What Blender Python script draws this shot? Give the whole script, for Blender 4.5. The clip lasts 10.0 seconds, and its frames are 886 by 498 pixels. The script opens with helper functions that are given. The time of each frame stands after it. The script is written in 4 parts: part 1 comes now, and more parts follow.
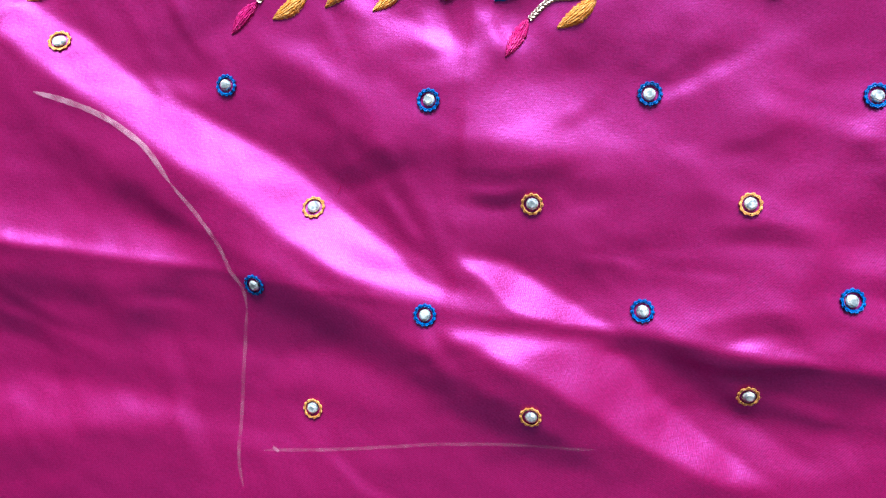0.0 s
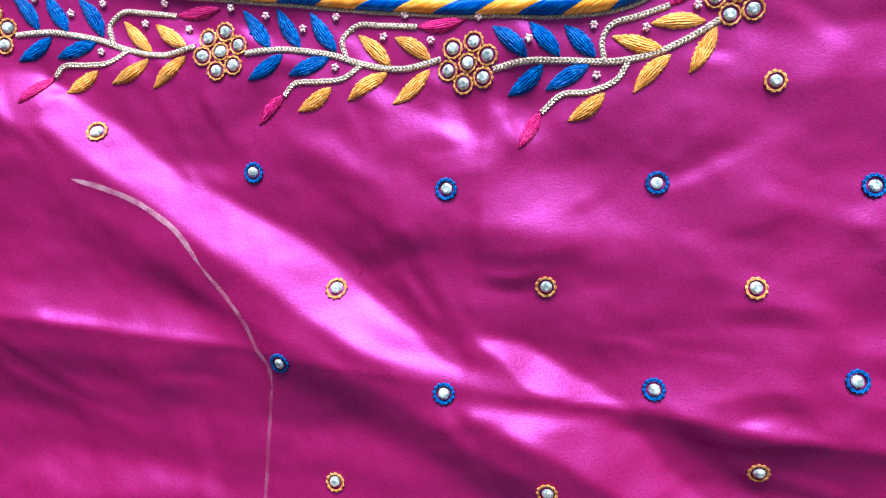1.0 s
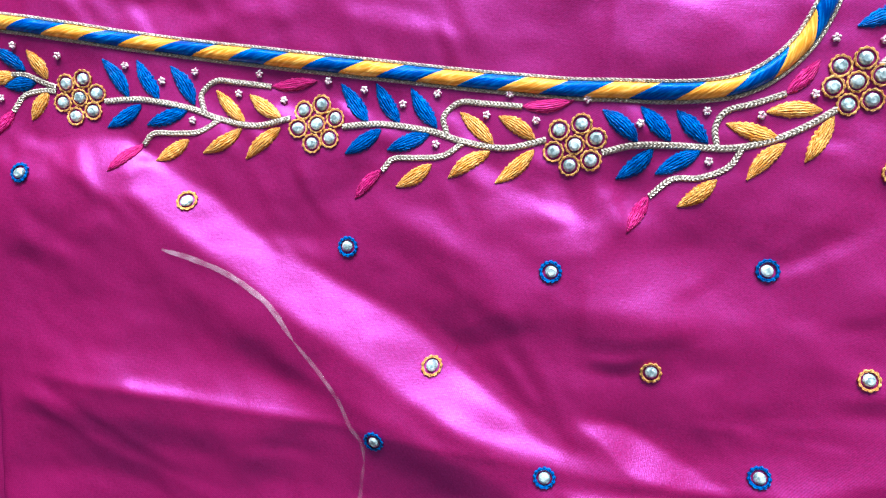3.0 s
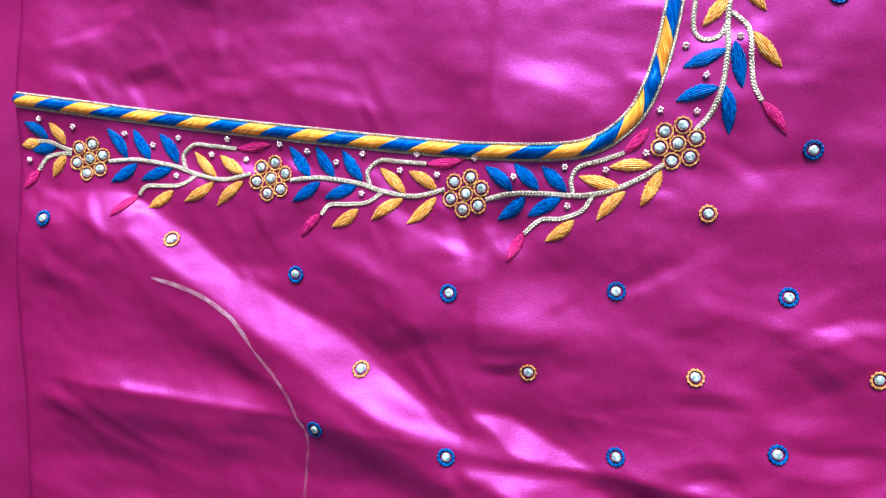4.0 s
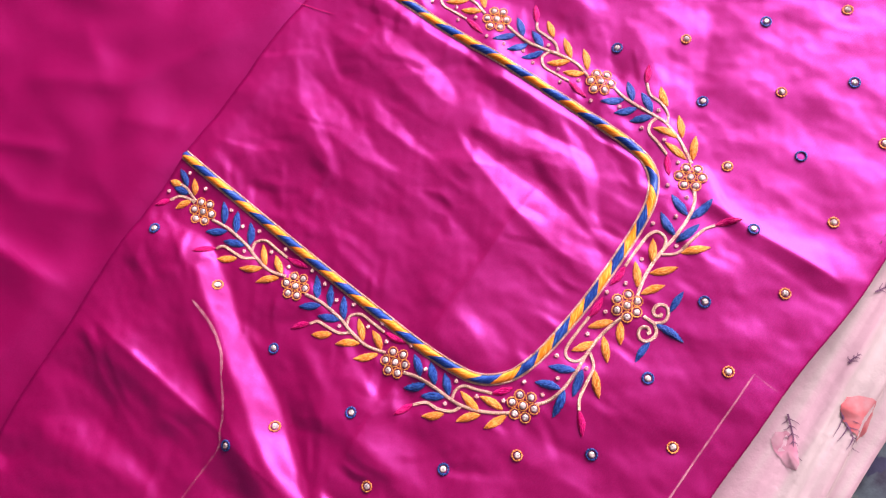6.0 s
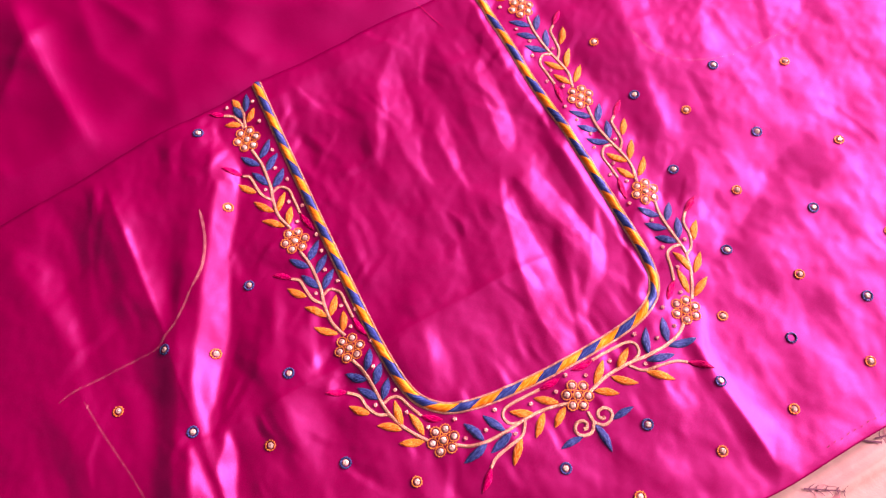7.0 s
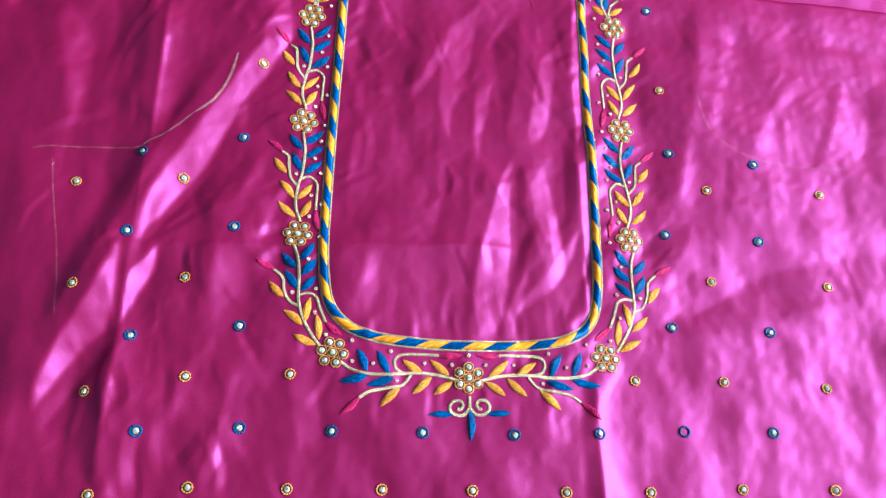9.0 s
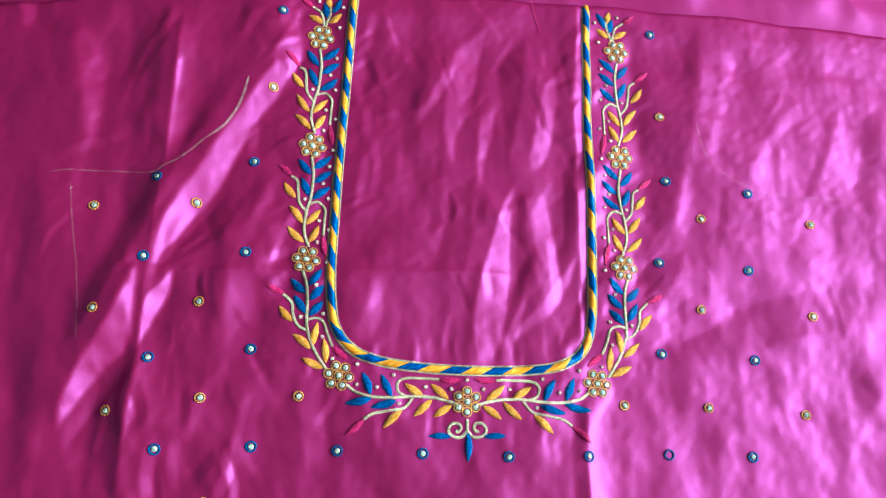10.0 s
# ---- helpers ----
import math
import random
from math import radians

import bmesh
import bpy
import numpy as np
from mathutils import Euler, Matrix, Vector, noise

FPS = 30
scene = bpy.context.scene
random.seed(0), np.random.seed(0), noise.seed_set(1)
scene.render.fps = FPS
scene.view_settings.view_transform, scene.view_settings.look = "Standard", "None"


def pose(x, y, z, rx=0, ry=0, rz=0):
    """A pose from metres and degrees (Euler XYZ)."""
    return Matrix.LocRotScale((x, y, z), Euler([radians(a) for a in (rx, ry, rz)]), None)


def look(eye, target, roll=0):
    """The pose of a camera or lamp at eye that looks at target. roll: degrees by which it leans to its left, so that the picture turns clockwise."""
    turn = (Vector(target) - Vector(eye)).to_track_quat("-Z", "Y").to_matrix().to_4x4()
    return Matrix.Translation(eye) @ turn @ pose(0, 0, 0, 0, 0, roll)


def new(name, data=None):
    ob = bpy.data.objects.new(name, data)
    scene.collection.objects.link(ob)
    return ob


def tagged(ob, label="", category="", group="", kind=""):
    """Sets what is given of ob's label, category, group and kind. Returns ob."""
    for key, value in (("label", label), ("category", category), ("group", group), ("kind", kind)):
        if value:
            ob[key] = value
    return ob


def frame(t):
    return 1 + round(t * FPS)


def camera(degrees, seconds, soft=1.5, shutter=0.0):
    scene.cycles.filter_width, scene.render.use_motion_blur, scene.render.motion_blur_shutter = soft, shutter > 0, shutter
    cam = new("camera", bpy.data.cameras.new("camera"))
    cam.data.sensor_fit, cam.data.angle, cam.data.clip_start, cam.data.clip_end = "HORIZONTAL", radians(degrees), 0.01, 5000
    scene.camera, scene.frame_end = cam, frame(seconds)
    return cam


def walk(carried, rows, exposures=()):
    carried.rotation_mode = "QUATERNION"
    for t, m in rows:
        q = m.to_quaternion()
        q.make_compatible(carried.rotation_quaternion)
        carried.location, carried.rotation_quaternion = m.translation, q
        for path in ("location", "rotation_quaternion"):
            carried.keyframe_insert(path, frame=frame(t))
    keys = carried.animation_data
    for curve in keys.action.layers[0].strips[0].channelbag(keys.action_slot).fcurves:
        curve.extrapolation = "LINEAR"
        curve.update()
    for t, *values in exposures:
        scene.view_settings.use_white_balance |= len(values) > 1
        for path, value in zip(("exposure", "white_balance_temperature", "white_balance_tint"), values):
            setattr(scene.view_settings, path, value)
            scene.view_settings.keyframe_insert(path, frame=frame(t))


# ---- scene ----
cam = camera(63.03, 10.0, 1.3)
PATH = [
    (0.0, -0.14453, 0.05088, 0.20011, -7.933, 9.618, -85.247),
    (0.5, -0.14468, 0.04815, 0.21005, -6.604, 10.595, -84.679),
    (1.0, -0.12955, 0.05304, 0.20778, -5.415, 10.355, -85.710),
    (1.5, -0.11850, 0.06191, 0.20076, -6.412, 9.035, -85.898),
    (2.0, -0.10734, 0.08499, 0.19962, -6.708, 8.656, -84.962),
    (2.2, -0.10632, 0.08960, 0.20341, -6.047, 8.877, -85.150),
    (3.3, -0.10977, 0.07844, 0.21181, -4.825, 10.767, -84.717),
    (3.5, -0.10331, 0.06522, 0.21791, -4.289, 11.192, -84.521),
    (4.0, -0.09949, 0.03766, 0.25610, -3.365, 12.512, -85.608),
    (4.5, -0.07897, 0.00852, 0.31851, 1.669, 12.348, -85.626),
    (5.0, -0.06506, -0.00842, 0.36712, 1.030, 11.258, -80.226),
    (5.5, -0.06044, -0.01037, 0.38180, 8.138, 11.064, -69.424),
    (5.7, -0.06486, -0.00907, 0.38982, 10.711, 10.826, -63.183),
    (6.8, -0.08529, -0.03326, 0.40161, 20.885, 3.672, -32.883),
    (7.0, -0.08417, -0.03125, 0.40377, 21.075, 2.256, -28.953),
    (7.5, -0.07701, -0.06367, 0.38424, 23.088, -0.349, -17.141),
    (8.0, -0.06807, -0.08007, 0.37740, 20.658, -2.952, -9.306),
    (8.5, -0.06150, -0.07700, 0.38723, 20.862, -5.233, -3.696),
    (9.0, -0.05443, -0.07159, 0.40339, 20.289, -5.373, -1.512),
    (9.5, -0.05619, -0.04969, 0.41991, 16.591, -6.152, -0.232),
    (10.0, -0.05686, -0.03381, 0.43515, 16.391, -5.537, -0.418),
]
walk(cam, [(t, pose(x, y, z, rx, ry, rz)) for t, x, y, z, rx, ry, rz in PATH],
     exposures=[(0.0, 0.14, 6100, 6), (2.0, 0.14, 5750, -4), (3.5, 0.10, 5700, -6), (4.5, 0.10, 5700, -6), (5.0, -0.06, 5600, 2), (5.5, -0.04, 6600, 36), (5.7, -0.04, 7100, 44), (6.8, -0.16, 14000, 118), (7.2, -0.16, 14000, 118),
                (7.6, -0.37, 10000, 54), (8.3, -0.08, 8200, 4), (9.0, -0.09, 6650, -26), (10.0, -0.17, 6250, -37)])

# ---- light: one large window in the east wall, plain grey walls all round ----
world = bpy.data.worlds.new("World")
scene.world = world
world.use_nodes = True
sky = world.node_tree.nodes.new("ShaderNodeTexSky")
sky.sky_type, sky.sun_disc, sky.sun_elevation, sky.sun_rotation = "NISHITA", False, radians(40), radians(90)
world.node_tree.links.new(sky.outputs[0], world.node_tree.nodes["Background"].inputs[0])
world.node_tree.nodes["Background"].inputs[1].default_value = 0.1

WIN_X, WIN_Y, WIN_Z, WIN_W, WIN_H = 1.6, 0.05, 1.00, 1.7, 1.0
lamp = bpy.data.lights.new("window_light", "AREA")
lamp.shape, lamp.size, lamp.size_y, lamp.energy, lamp.color = "RECTANGLE", WIN_W, WIN_H, 190.0, (0.93, 0.97, 1.0)
new("window_light", lamp).matrix_world = look((WIN_X + 0.03, WIN_Y, WIN_Z), (WIN_X - 1, WIN_Y, WIN_Z))


# ---- materials ----
class Nodes:
    """A node material with short calls."""

    def __init__(self, name):
        self.mat = bpy.data.materials.new(name)
        self.mat.use_nodes = True
        self.tree = self.mat.node_tree
        self.bsdf = self.tree.nodes["Principled BSDF"]
        self.out = self.tree.nodes["Material Output"]

    def add(self, kind, **values):
        node = self.tree.nodes.new(kind)
        for key, value in values.items():
            node.inputs[key.replace("_", " ")].default_value = value
        return node

    def link(self, a, b):
        self.tree.links.new(a, b)

    def mix(self, fac, a, b):
        node = self.tree.nodes.new("ShaderNodeMix")
        node.data_type = "RGBA"
        for value, socket in ((fac, node.inputs[0]), (a, node.inputs[6]), (b, node.inputs[7])):
            if isinstance(value, bpy.types.NodeSocket):
                self.link(value, socket)
            else:
                socket.default_value = value
        return node.outputs[2]

    def coords(self, which="Object"):
        return self.tree.nodes.new("ShaderNodeTexCoord").outputs[which]

    def noise(self, scale, detail=3.0, vector=None, stretch=None):
        node = self.add("ShaderNodeTexNoise", Scale=scale, Detail=detail)
        vector = vector or self.coords()
        if stretch:
            m = self.add("ShaderNodeMapping", Scale=stretch)
            self.link(vector, m.inputs["Vector"])
            vector = m.outputs[0]
        self.link(vector, node.inputs["Vector"])
        return node.outputs[0]

    def ramp(self, value, *stops):
        node = self.tree.nodes.new("ShaderNodeValToRGB")
        while len(node.color_ramp.elements) < len(stops):
            node.color_ramp.elements.new(0.5)
        for e, (p, c) in zip(node.color_ramp.elements, stops):
            e.position, e.color = p, c
        self.link(value, node.inputs[0])
        return node.outputs[0]

    def bump(self, height, strength, distance, target=None, before=None):
        node = self.add("ShaderNodeBump", Strength=strength, Distance=distance)
        self.link(height, node.inputs["Height"])
        if before:
            self.link(before, node.inputs["Normal"])
        for t in target or [self.bsdf]:
            self.link(node.outputs[0], t.inputs["Normal"])
        return node.outputs[0]

    def set(self, **values):
        for key, value in values.items():
            self.bsdf.inputs[key.replace("_", " ")].default_value = value
        return self


def rgb(r, g, b):
    return (r, g, b, 1.0)


def silk(name, base, sheen_color, soft, sharp):
    """Plain-weave art silk: deep dyed yarn with a broad and a narrow coloured gloss, fine weave and faint soiling."""
    n = Nodes(name)
    dark = tuple(v * 0.84 for v in base[:3]) + (1.0,)
    grain = n.noise(1.0, 2, stretch=(1900, 1300, 400))
    yarn = n.mix(n.ramp(grain, (0.36, rgb(0, 0, 0)), (0.64, rgb(1, 1, 1))), tuple(v * 0.80 for v in base[:3]) + (1.0,), tuple(v * 1.10 for v in base[:3]) + (1.0,))
    n.link(n.mix(n.noise(14, 4), n.mix(0.5, yarn, dark), yarn), n.bsdf.inputs["Base Color"])
    n.set(Roughness=0.7, Specular_IOR_Level=0.0)
    broad, narrow = n.add("ShaderNodeBsdfGlossy", Roughness=0.62), n.add("ShaderNodeBsdfGlossy", Roughness=0.44)
    twill = n.add("ShaderNodeTexWave", Scale=950.0, Distortion=1.4, Detail=2.0, Detail_Scale=0.6)
    twill.bands_direction = "DIAGONAL"
    n.link(n.coords(), twill.inputs["Vector"])
    float_yarn = n.mix(0.4, twill.outputs["Color"], n.ramp(n.noise(1.0, 2, stretch=(2600, 1500, 400)), (0.35, rgb(0, 0, 0)), (0.65, rgb(1, 1, 1))))
    for shine, tone in ((broad, (sheen_color[0] * 1.2, sheen_color[1] * 0.28, sheen_color[2] * 0.70)), (narrow, sheen_color[:3])):
        n.link(n.mix(float_yarn, tuple(v * 0.62 for v in tone) + (1.0,), tuple(min(1.0, v * 1.38) for v in tone) + (1.0,)), shine.inputs["Color"])
    last = n.bsdf.outputs[0]
    for shine, share in ((broad, soft), (narrow, sharp)):
        blend = n.tree.nodes.new("ShaderNodeMixShader")
        blend.inputs[0].default_value = share
        n.link(last, blend.inputs[1])
        n.link(shine.outputs[0], blend.inputs[2])
        last = blend.outputs[0]
    n.link(last, n.out.inputs[0])
    all_of = [n.bsdf, broad, narrow]
    crush = n.noise(24, 1.5, stretch=(1.35, 0.6, 1.0))
    crush.node.noise_type = "RIDGED_MULTIFRACTAL"
    crushed = n.bump(crush, 0.70, 0.0026, all_of)
    first = n.bump(n.noise(110, 2), 0.15, 0.0012, all_of, crushed)
    second = n.bump(n.noise(1.0, 2, stretch=(900, 2600, 300)), 0.15, 0.0003, all_of, first)
    n.bump(n.noise(1.0, 3, stretch=(2500, 800, 200)), 0.15, 0.0003, all_of, second)
    return n.mat


def thread(name, light, dark, glint, rough=0.36, rows=3.4, stitches=9.0, relief=1.0):
    """Chain-stitched silk thread: rows run the length of the piece and close in at its tips, broken into short
    stitches; their glints and the shade between them are put into the colour.
    """
    n = Nodes(name)
    split = n.tree.nodes.new("ShaderNodeSeparateXYZ")
    n.link(n.tree.nodes.new("ShaderNodeUVMap").outputs[0], split.inputs[0])

    def scaled(across, along):
        join = n.tree.nodes.new("ShaderNodeCombineXYZ")
        for k, (source, factor) in enumerate(((split.outputs[1], across), (split.outputs[0], along))):
            times = n.tree.nodes.new("ShaderNodeMath")
            times.operation, times.inputs[1].default_value = "MULTIPLY", factor
            n.link(source, times.inputs[0])
            n.link(times.outputs[0], join.inputs[k])
        rand = n.tree.nodes.new("ShaderNodeObjectInfo").outputs["Random"]
        apart = n.tree.nodes.new("ShaderNodeMath")
        apart.operation, apart.inputs[1].default_value = "MULTIPLY", 40.0
        n.link(rand, apart.inputs[0])
        n.link(apart.outputs[0], join.inputs[2])
        return join.outputs[0]

    wave = n.add("ShaderNodeTexWave", Scale=0.31, Distortion=1.6, Detail=2.0, Detail_Scale=1.2)
    n.link(scaled(rows, stitches * 0.35), wave.inputs["Vector"])
    cells = n.add("ShaderNodeTexVoronoi", Scale=1.0)
    n.link(scaled(rows * 1.1, stitches), cells.inputs["Vector"])
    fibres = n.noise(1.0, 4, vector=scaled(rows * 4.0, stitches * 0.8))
    # shade between rows and stitches, put into the colour as the dark tone
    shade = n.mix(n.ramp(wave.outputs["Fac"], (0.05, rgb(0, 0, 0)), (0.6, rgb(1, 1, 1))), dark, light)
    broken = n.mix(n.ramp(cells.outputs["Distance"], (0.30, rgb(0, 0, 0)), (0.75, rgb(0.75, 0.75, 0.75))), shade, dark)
    hue = n.add("ShaderNodeHueSaturation")
    value = n.add("ShaderNodeMapRange", From_Min=0.0, From_Max=1.0, To_Min=0.82, To_Max=1.15)
    n.link(n.tree.nodes.new("ShaderNodeObjectInfo").outputs["Random"], value.inputs[0])
    n.link(value.outputs[0], hue.inputs["Value"])
    # highlights painted as pale streaks along the fibres
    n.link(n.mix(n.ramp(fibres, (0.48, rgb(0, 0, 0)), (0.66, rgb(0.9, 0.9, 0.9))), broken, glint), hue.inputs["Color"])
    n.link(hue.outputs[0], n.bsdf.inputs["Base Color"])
    n.set(Roughness=rough, Specular_IOR_Level=0.55, Specular_Tint=tuple(min(1.0, 0.10 + v / max(light[:3])) for v in light[:3]) + (1.0,))
    first = n.bump(cells.outputs["Distance"], 0.55 * relief, -0.0006)
    second = n.bump(wave.outputs["Fac"], 0.6 * relief, 0.0005, before=first)
    n.bump(fibres, 0.45 * relief, 0.0004, before=second)
    return n.mat


def zari(name, light, dark):
    """Metallic braid yarn: one chevron a stitch, with shaded gaps and uneven glints painted into its colour."""
    n = Nodes(name)
    split = n.tree.nodes.new("ShaderNodeSeparateXYZ")
    n.link(n.tree.nodes.new("ShaderNodeUVMap").outputs[0], split.inputs[0])
    side, lean = n.tree.nodes.new("ShaderNodeMath"), n.tree.nodes.new("ShaderNodeMath")
    side.operation, lean.operation, lean.inputs[1].default_value = "ABSOLUTE", "MULTIPLY_ADD", 0.85
    n.link(split.outputs[1], side.inputs[0])
    n.link(side.outputs[0], lean.inputs[0])
    n.link(split.outputs[0], lean.inputs[2])
    join = n.tree.nodes.new("ShaderNodeCombineXYZ")
    n.link(lean.outputs[0], join.inputs[0])
    wave = n.add("ShaderNodeTexWave", Scale=0.314, Distortion=2.2, Detail=2.0, Detail_Scale=2.0)
    n.link(join.outputs[0], wave.inputs["Vector"])
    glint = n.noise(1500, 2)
    # glints painted as light specks over a darker tone
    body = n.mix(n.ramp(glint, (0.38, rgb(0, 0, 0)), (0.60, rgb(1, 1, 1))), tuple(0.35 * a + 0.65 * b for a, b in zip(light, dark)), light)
    # coarser dark specks break up the painted glints
    glint_breaks = n.ramp(n.noise(760, 2), (0.42, rgb(0.75, 0.75, 0.75)), (0.56, rgb(0, 0, 0)))
    body = n.mix(glint_breaks, body, tuple(0.45 * a + 0.55 * b for a, b in zip(light, dark)))
    # shade in the gaps between stitches, put into the colour
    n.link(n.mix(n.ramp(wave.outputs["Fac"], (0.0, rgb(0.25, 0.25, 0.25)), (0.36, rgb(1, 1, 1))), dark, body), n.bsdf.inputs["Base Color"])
    n.set(Metallic=0.45, Roughness=0.36)
    n.bump(glint, 0.7, 0.0006, before=n.bump(wave.outputs["Fac"], 0.8, 0.0005))
    return n.mat


MAGENTA = silk("magenta_silk", rgb(0.222, 0.0007, 0.047), rgb(0.54, 0.168, 0.77), 0.066, 0.150)
# highlight tones that thread() paints into its colour
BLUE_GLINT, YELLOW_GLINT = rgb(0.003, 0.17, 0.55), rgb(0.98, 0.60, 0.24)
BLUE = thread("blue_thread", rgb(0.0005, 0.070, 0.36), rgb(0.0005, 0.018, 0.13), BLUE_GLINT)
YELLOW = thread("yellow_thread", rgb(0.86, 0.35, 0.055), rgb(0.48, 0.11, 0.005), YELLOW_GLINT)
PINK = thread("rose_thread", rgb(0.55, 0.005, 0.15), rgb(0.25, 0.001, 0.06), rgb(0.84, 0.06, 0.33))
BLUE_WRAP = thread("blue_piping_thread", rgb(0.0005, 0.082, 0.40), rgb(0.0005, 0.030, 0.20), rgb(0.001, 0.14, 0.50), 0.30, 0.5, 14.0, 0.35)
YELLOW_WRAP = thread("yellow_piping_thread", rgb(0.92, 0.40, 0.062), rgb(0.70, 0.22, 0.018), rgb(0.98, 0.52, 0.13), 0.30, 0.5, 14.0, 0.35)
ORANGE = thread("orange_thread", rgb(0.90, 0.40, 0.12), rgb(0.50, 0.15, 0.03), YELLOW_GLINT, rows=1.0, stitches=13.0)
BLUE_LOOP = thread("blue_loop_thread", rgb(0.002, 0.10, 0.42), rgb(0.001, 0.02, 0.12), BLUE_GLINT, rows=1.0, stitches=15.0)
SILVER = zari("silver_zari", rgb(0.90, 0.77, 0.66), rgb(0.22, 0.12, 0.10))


def stone_material():
    n = Nodes("foiled_glass")
    n.link(n.ramp(n.noise(640, 3), (0.40, rgb(0.26, 0.33, 0.36)), (0.62, rgb(0.86, 0.92, 0.93))), n.bsdf.inputs["Base Color"])
    n.set(Metallic=0.45, Roughness=0.20, Coat_Weight=0.8, Coat_Roughness=0.05)
    return n.mat


def bead_material():
    n = Nodes("pink_crystal")
    n.link(n.ramp(n.noise(1500, 2), (0.40, rgb(0.42, 0.13, 0.22)), (0.56, rgb(0.95, 0.82, 0.84))), n.bsdf.inputs["Base Color"])
    n.set(Roughness=0.12, Metallic=0.15, Coat_Weight=0.8)
    return n.mat


def chalk_material(name, most):
    n = Nodes(name)
    n.set(Base_Color=rgb(0.85, 0.62, 0.74), Roughness=0.95)
    n.link(n.ramp(n.noise(260, 4), (0.22, rgb(0.0, 0.0, 0.0)), (0.66, rgb(most, most, most))), n.bsdf.inputs["Alpha"])
    return n.mat


def cotton_material():
    n = Nodes("white_printed_cotton")
    blush = n.ramp(n.noise(9, 3, stretch=(0.35, 7.0, 1)), (0.42, rgb(0.31, 0.34, 0.37)), (0.60, rgb(0.32, 0.26, 0.33)))
    n.link(blush, n.bsdf.inputs["Base Color"])
    n.set(Roughness=0.9, Sheen_Weight=0.2)
    b = n.bump(n.noise(90, 4), 0.4, 0.002)
    n.bump(n.noise(900, 2), 0.25, 0.0004, before=b)
    return n.mat


def spread_material():
    n = Nodes("batik_bedspread")
    v = n.noise(26, 5, stretch=(1.0, 1.6, 1))
    ground = n.ramp(v, (0.40, rgb(0.008, 0.018, 0.040)), (0.50, rgb(0.04, 0.10, 0.13)), (0.57, rgb(0.17, 0.25, 0.24)), (0.72, rgb(0.34, 0.40, 0.36)))
    flecks = n.ramp(n.noise(75, 2, stretch=(0.6, 1.5, 1)), (0.57, rgb(0, 0, 0)), (0.61, rgb(1, 1, 1)))
    n.link(n.mix(flecks, ground, rgb(0.008, 0.02, 0.06)), n.bsdf.inputs["Base Color"])
    n.set(Roughness=0.88)
    n.bump(n.noise(500, 3), 0.3, 0.0008)
    return n.mat


def plain(name, color, rough=0.8, grain=60.0, depth=0.002):
    n = Nodes(name)
    g = n.noise(grain, 4)
    low = tuple(v * 0.82 for v in color[:3]) + (1.0,)
    n.link(n.mix(g, low, color), n.bsdf.inputs["Base Color"])
    n.set(Roughness=rough)
    n.bump(g, 0.3, depth)
    return n.mat


STONE, BEAD = stone_material(), bead_material()
CHALK, SOFT_CHALK, FAINT = chalk_material("tailors_chalk", 0.30), chalk_material("soft_chalk", 0.16), chalk_material("rubbed_chalk", 0.070)
COTTON, SPREAD = cotton_material(), spread_material()
TWIG_INK = plain("plum_print", rgb(0.10, 0.05, 0.12), 0.9, 300, 0.0003)


def petal_ink(name, deep, pale, cover):
    n = Nodes(name)
    n.link(n.ramp(n.noise(110, 3), (0.38, deep), (0.68, pale)), n.bsdf.inputs["Base Color"])
    n.set(Roughness=0.9, Alpha=cover)
    return n.mat


CORAL_INK = petal_ink("coral_print", rgb(0.46, 0.11, 0.13), rgb(0.42, 0.24, 0.28), 0.9)
LILAC_INK = petal_ink("lilac_print", rgb(0.42, 0.19, 0.30), rgb(0.38, 0.28, 0.36), 0.65)
PLASTER, FLOOR_MAT = plain("wall_paint", rgb(0.15, 0.14, 0.14)), plain("floor_tile", rgb(0.30, 0.28, 0.26), 0.4)
CEIL_MAT, WOOD = plain("ceiling_paint", rgb(0.22, 0.22, 0.22)), plain("bed_wood", rgb(0.20, 0.11, 0.06), 0.5, 30)
FRAME_MAT, TICKING = plain("window_paint", rgb(0.75, 0.75, 0.73), 0.5), plain("mattress_ticking", rgb(0.55, 0.55, 0.58), 0.9)


# ---- mesh helpers ----
def mesh_object(name, verts, faces, material, parent=None, label="", uv=None, smooth=True):
    me = bpy.data.meshes.new(name)
    me.from_pydata([tuple(v) for v in np.asarray(verts, float).tolist()], [], faces)
    me.polygons.foreach_set("use_smooth", [smooth] * len(me.polygons))
    if uv is not None:
        layer = me.uv_layers.new(name="UVMap")
        index = np.empty(len(me.loops), int)
        me.loops.foreach_get("vertex_index", index)
        layer.data.foreach_set("uv", np.asarray(uv, float)[index].ravel())
    me.materials.append(material)
    me.update()
    ob = new(name, me)
    if parent:
        ob.parent = parent
    if label:
        tagged(ob, label)
    return ob


def grid_faces(rows, columns, closed=False):
    """Quads of a grid of rows x columns points; closed: the columns run round."""
    i, j = np.meshgrid(np.arange(rows - 1), np.arange(columns if closed else columns - 1), indexing="ij")
    k = (j + 1) % columns
    return np.stack([i * columns + j, i * columns + k, (i + 1) * columns + k, (i + 1) * columns + j], -1).reshape(-1, 4).tolist()


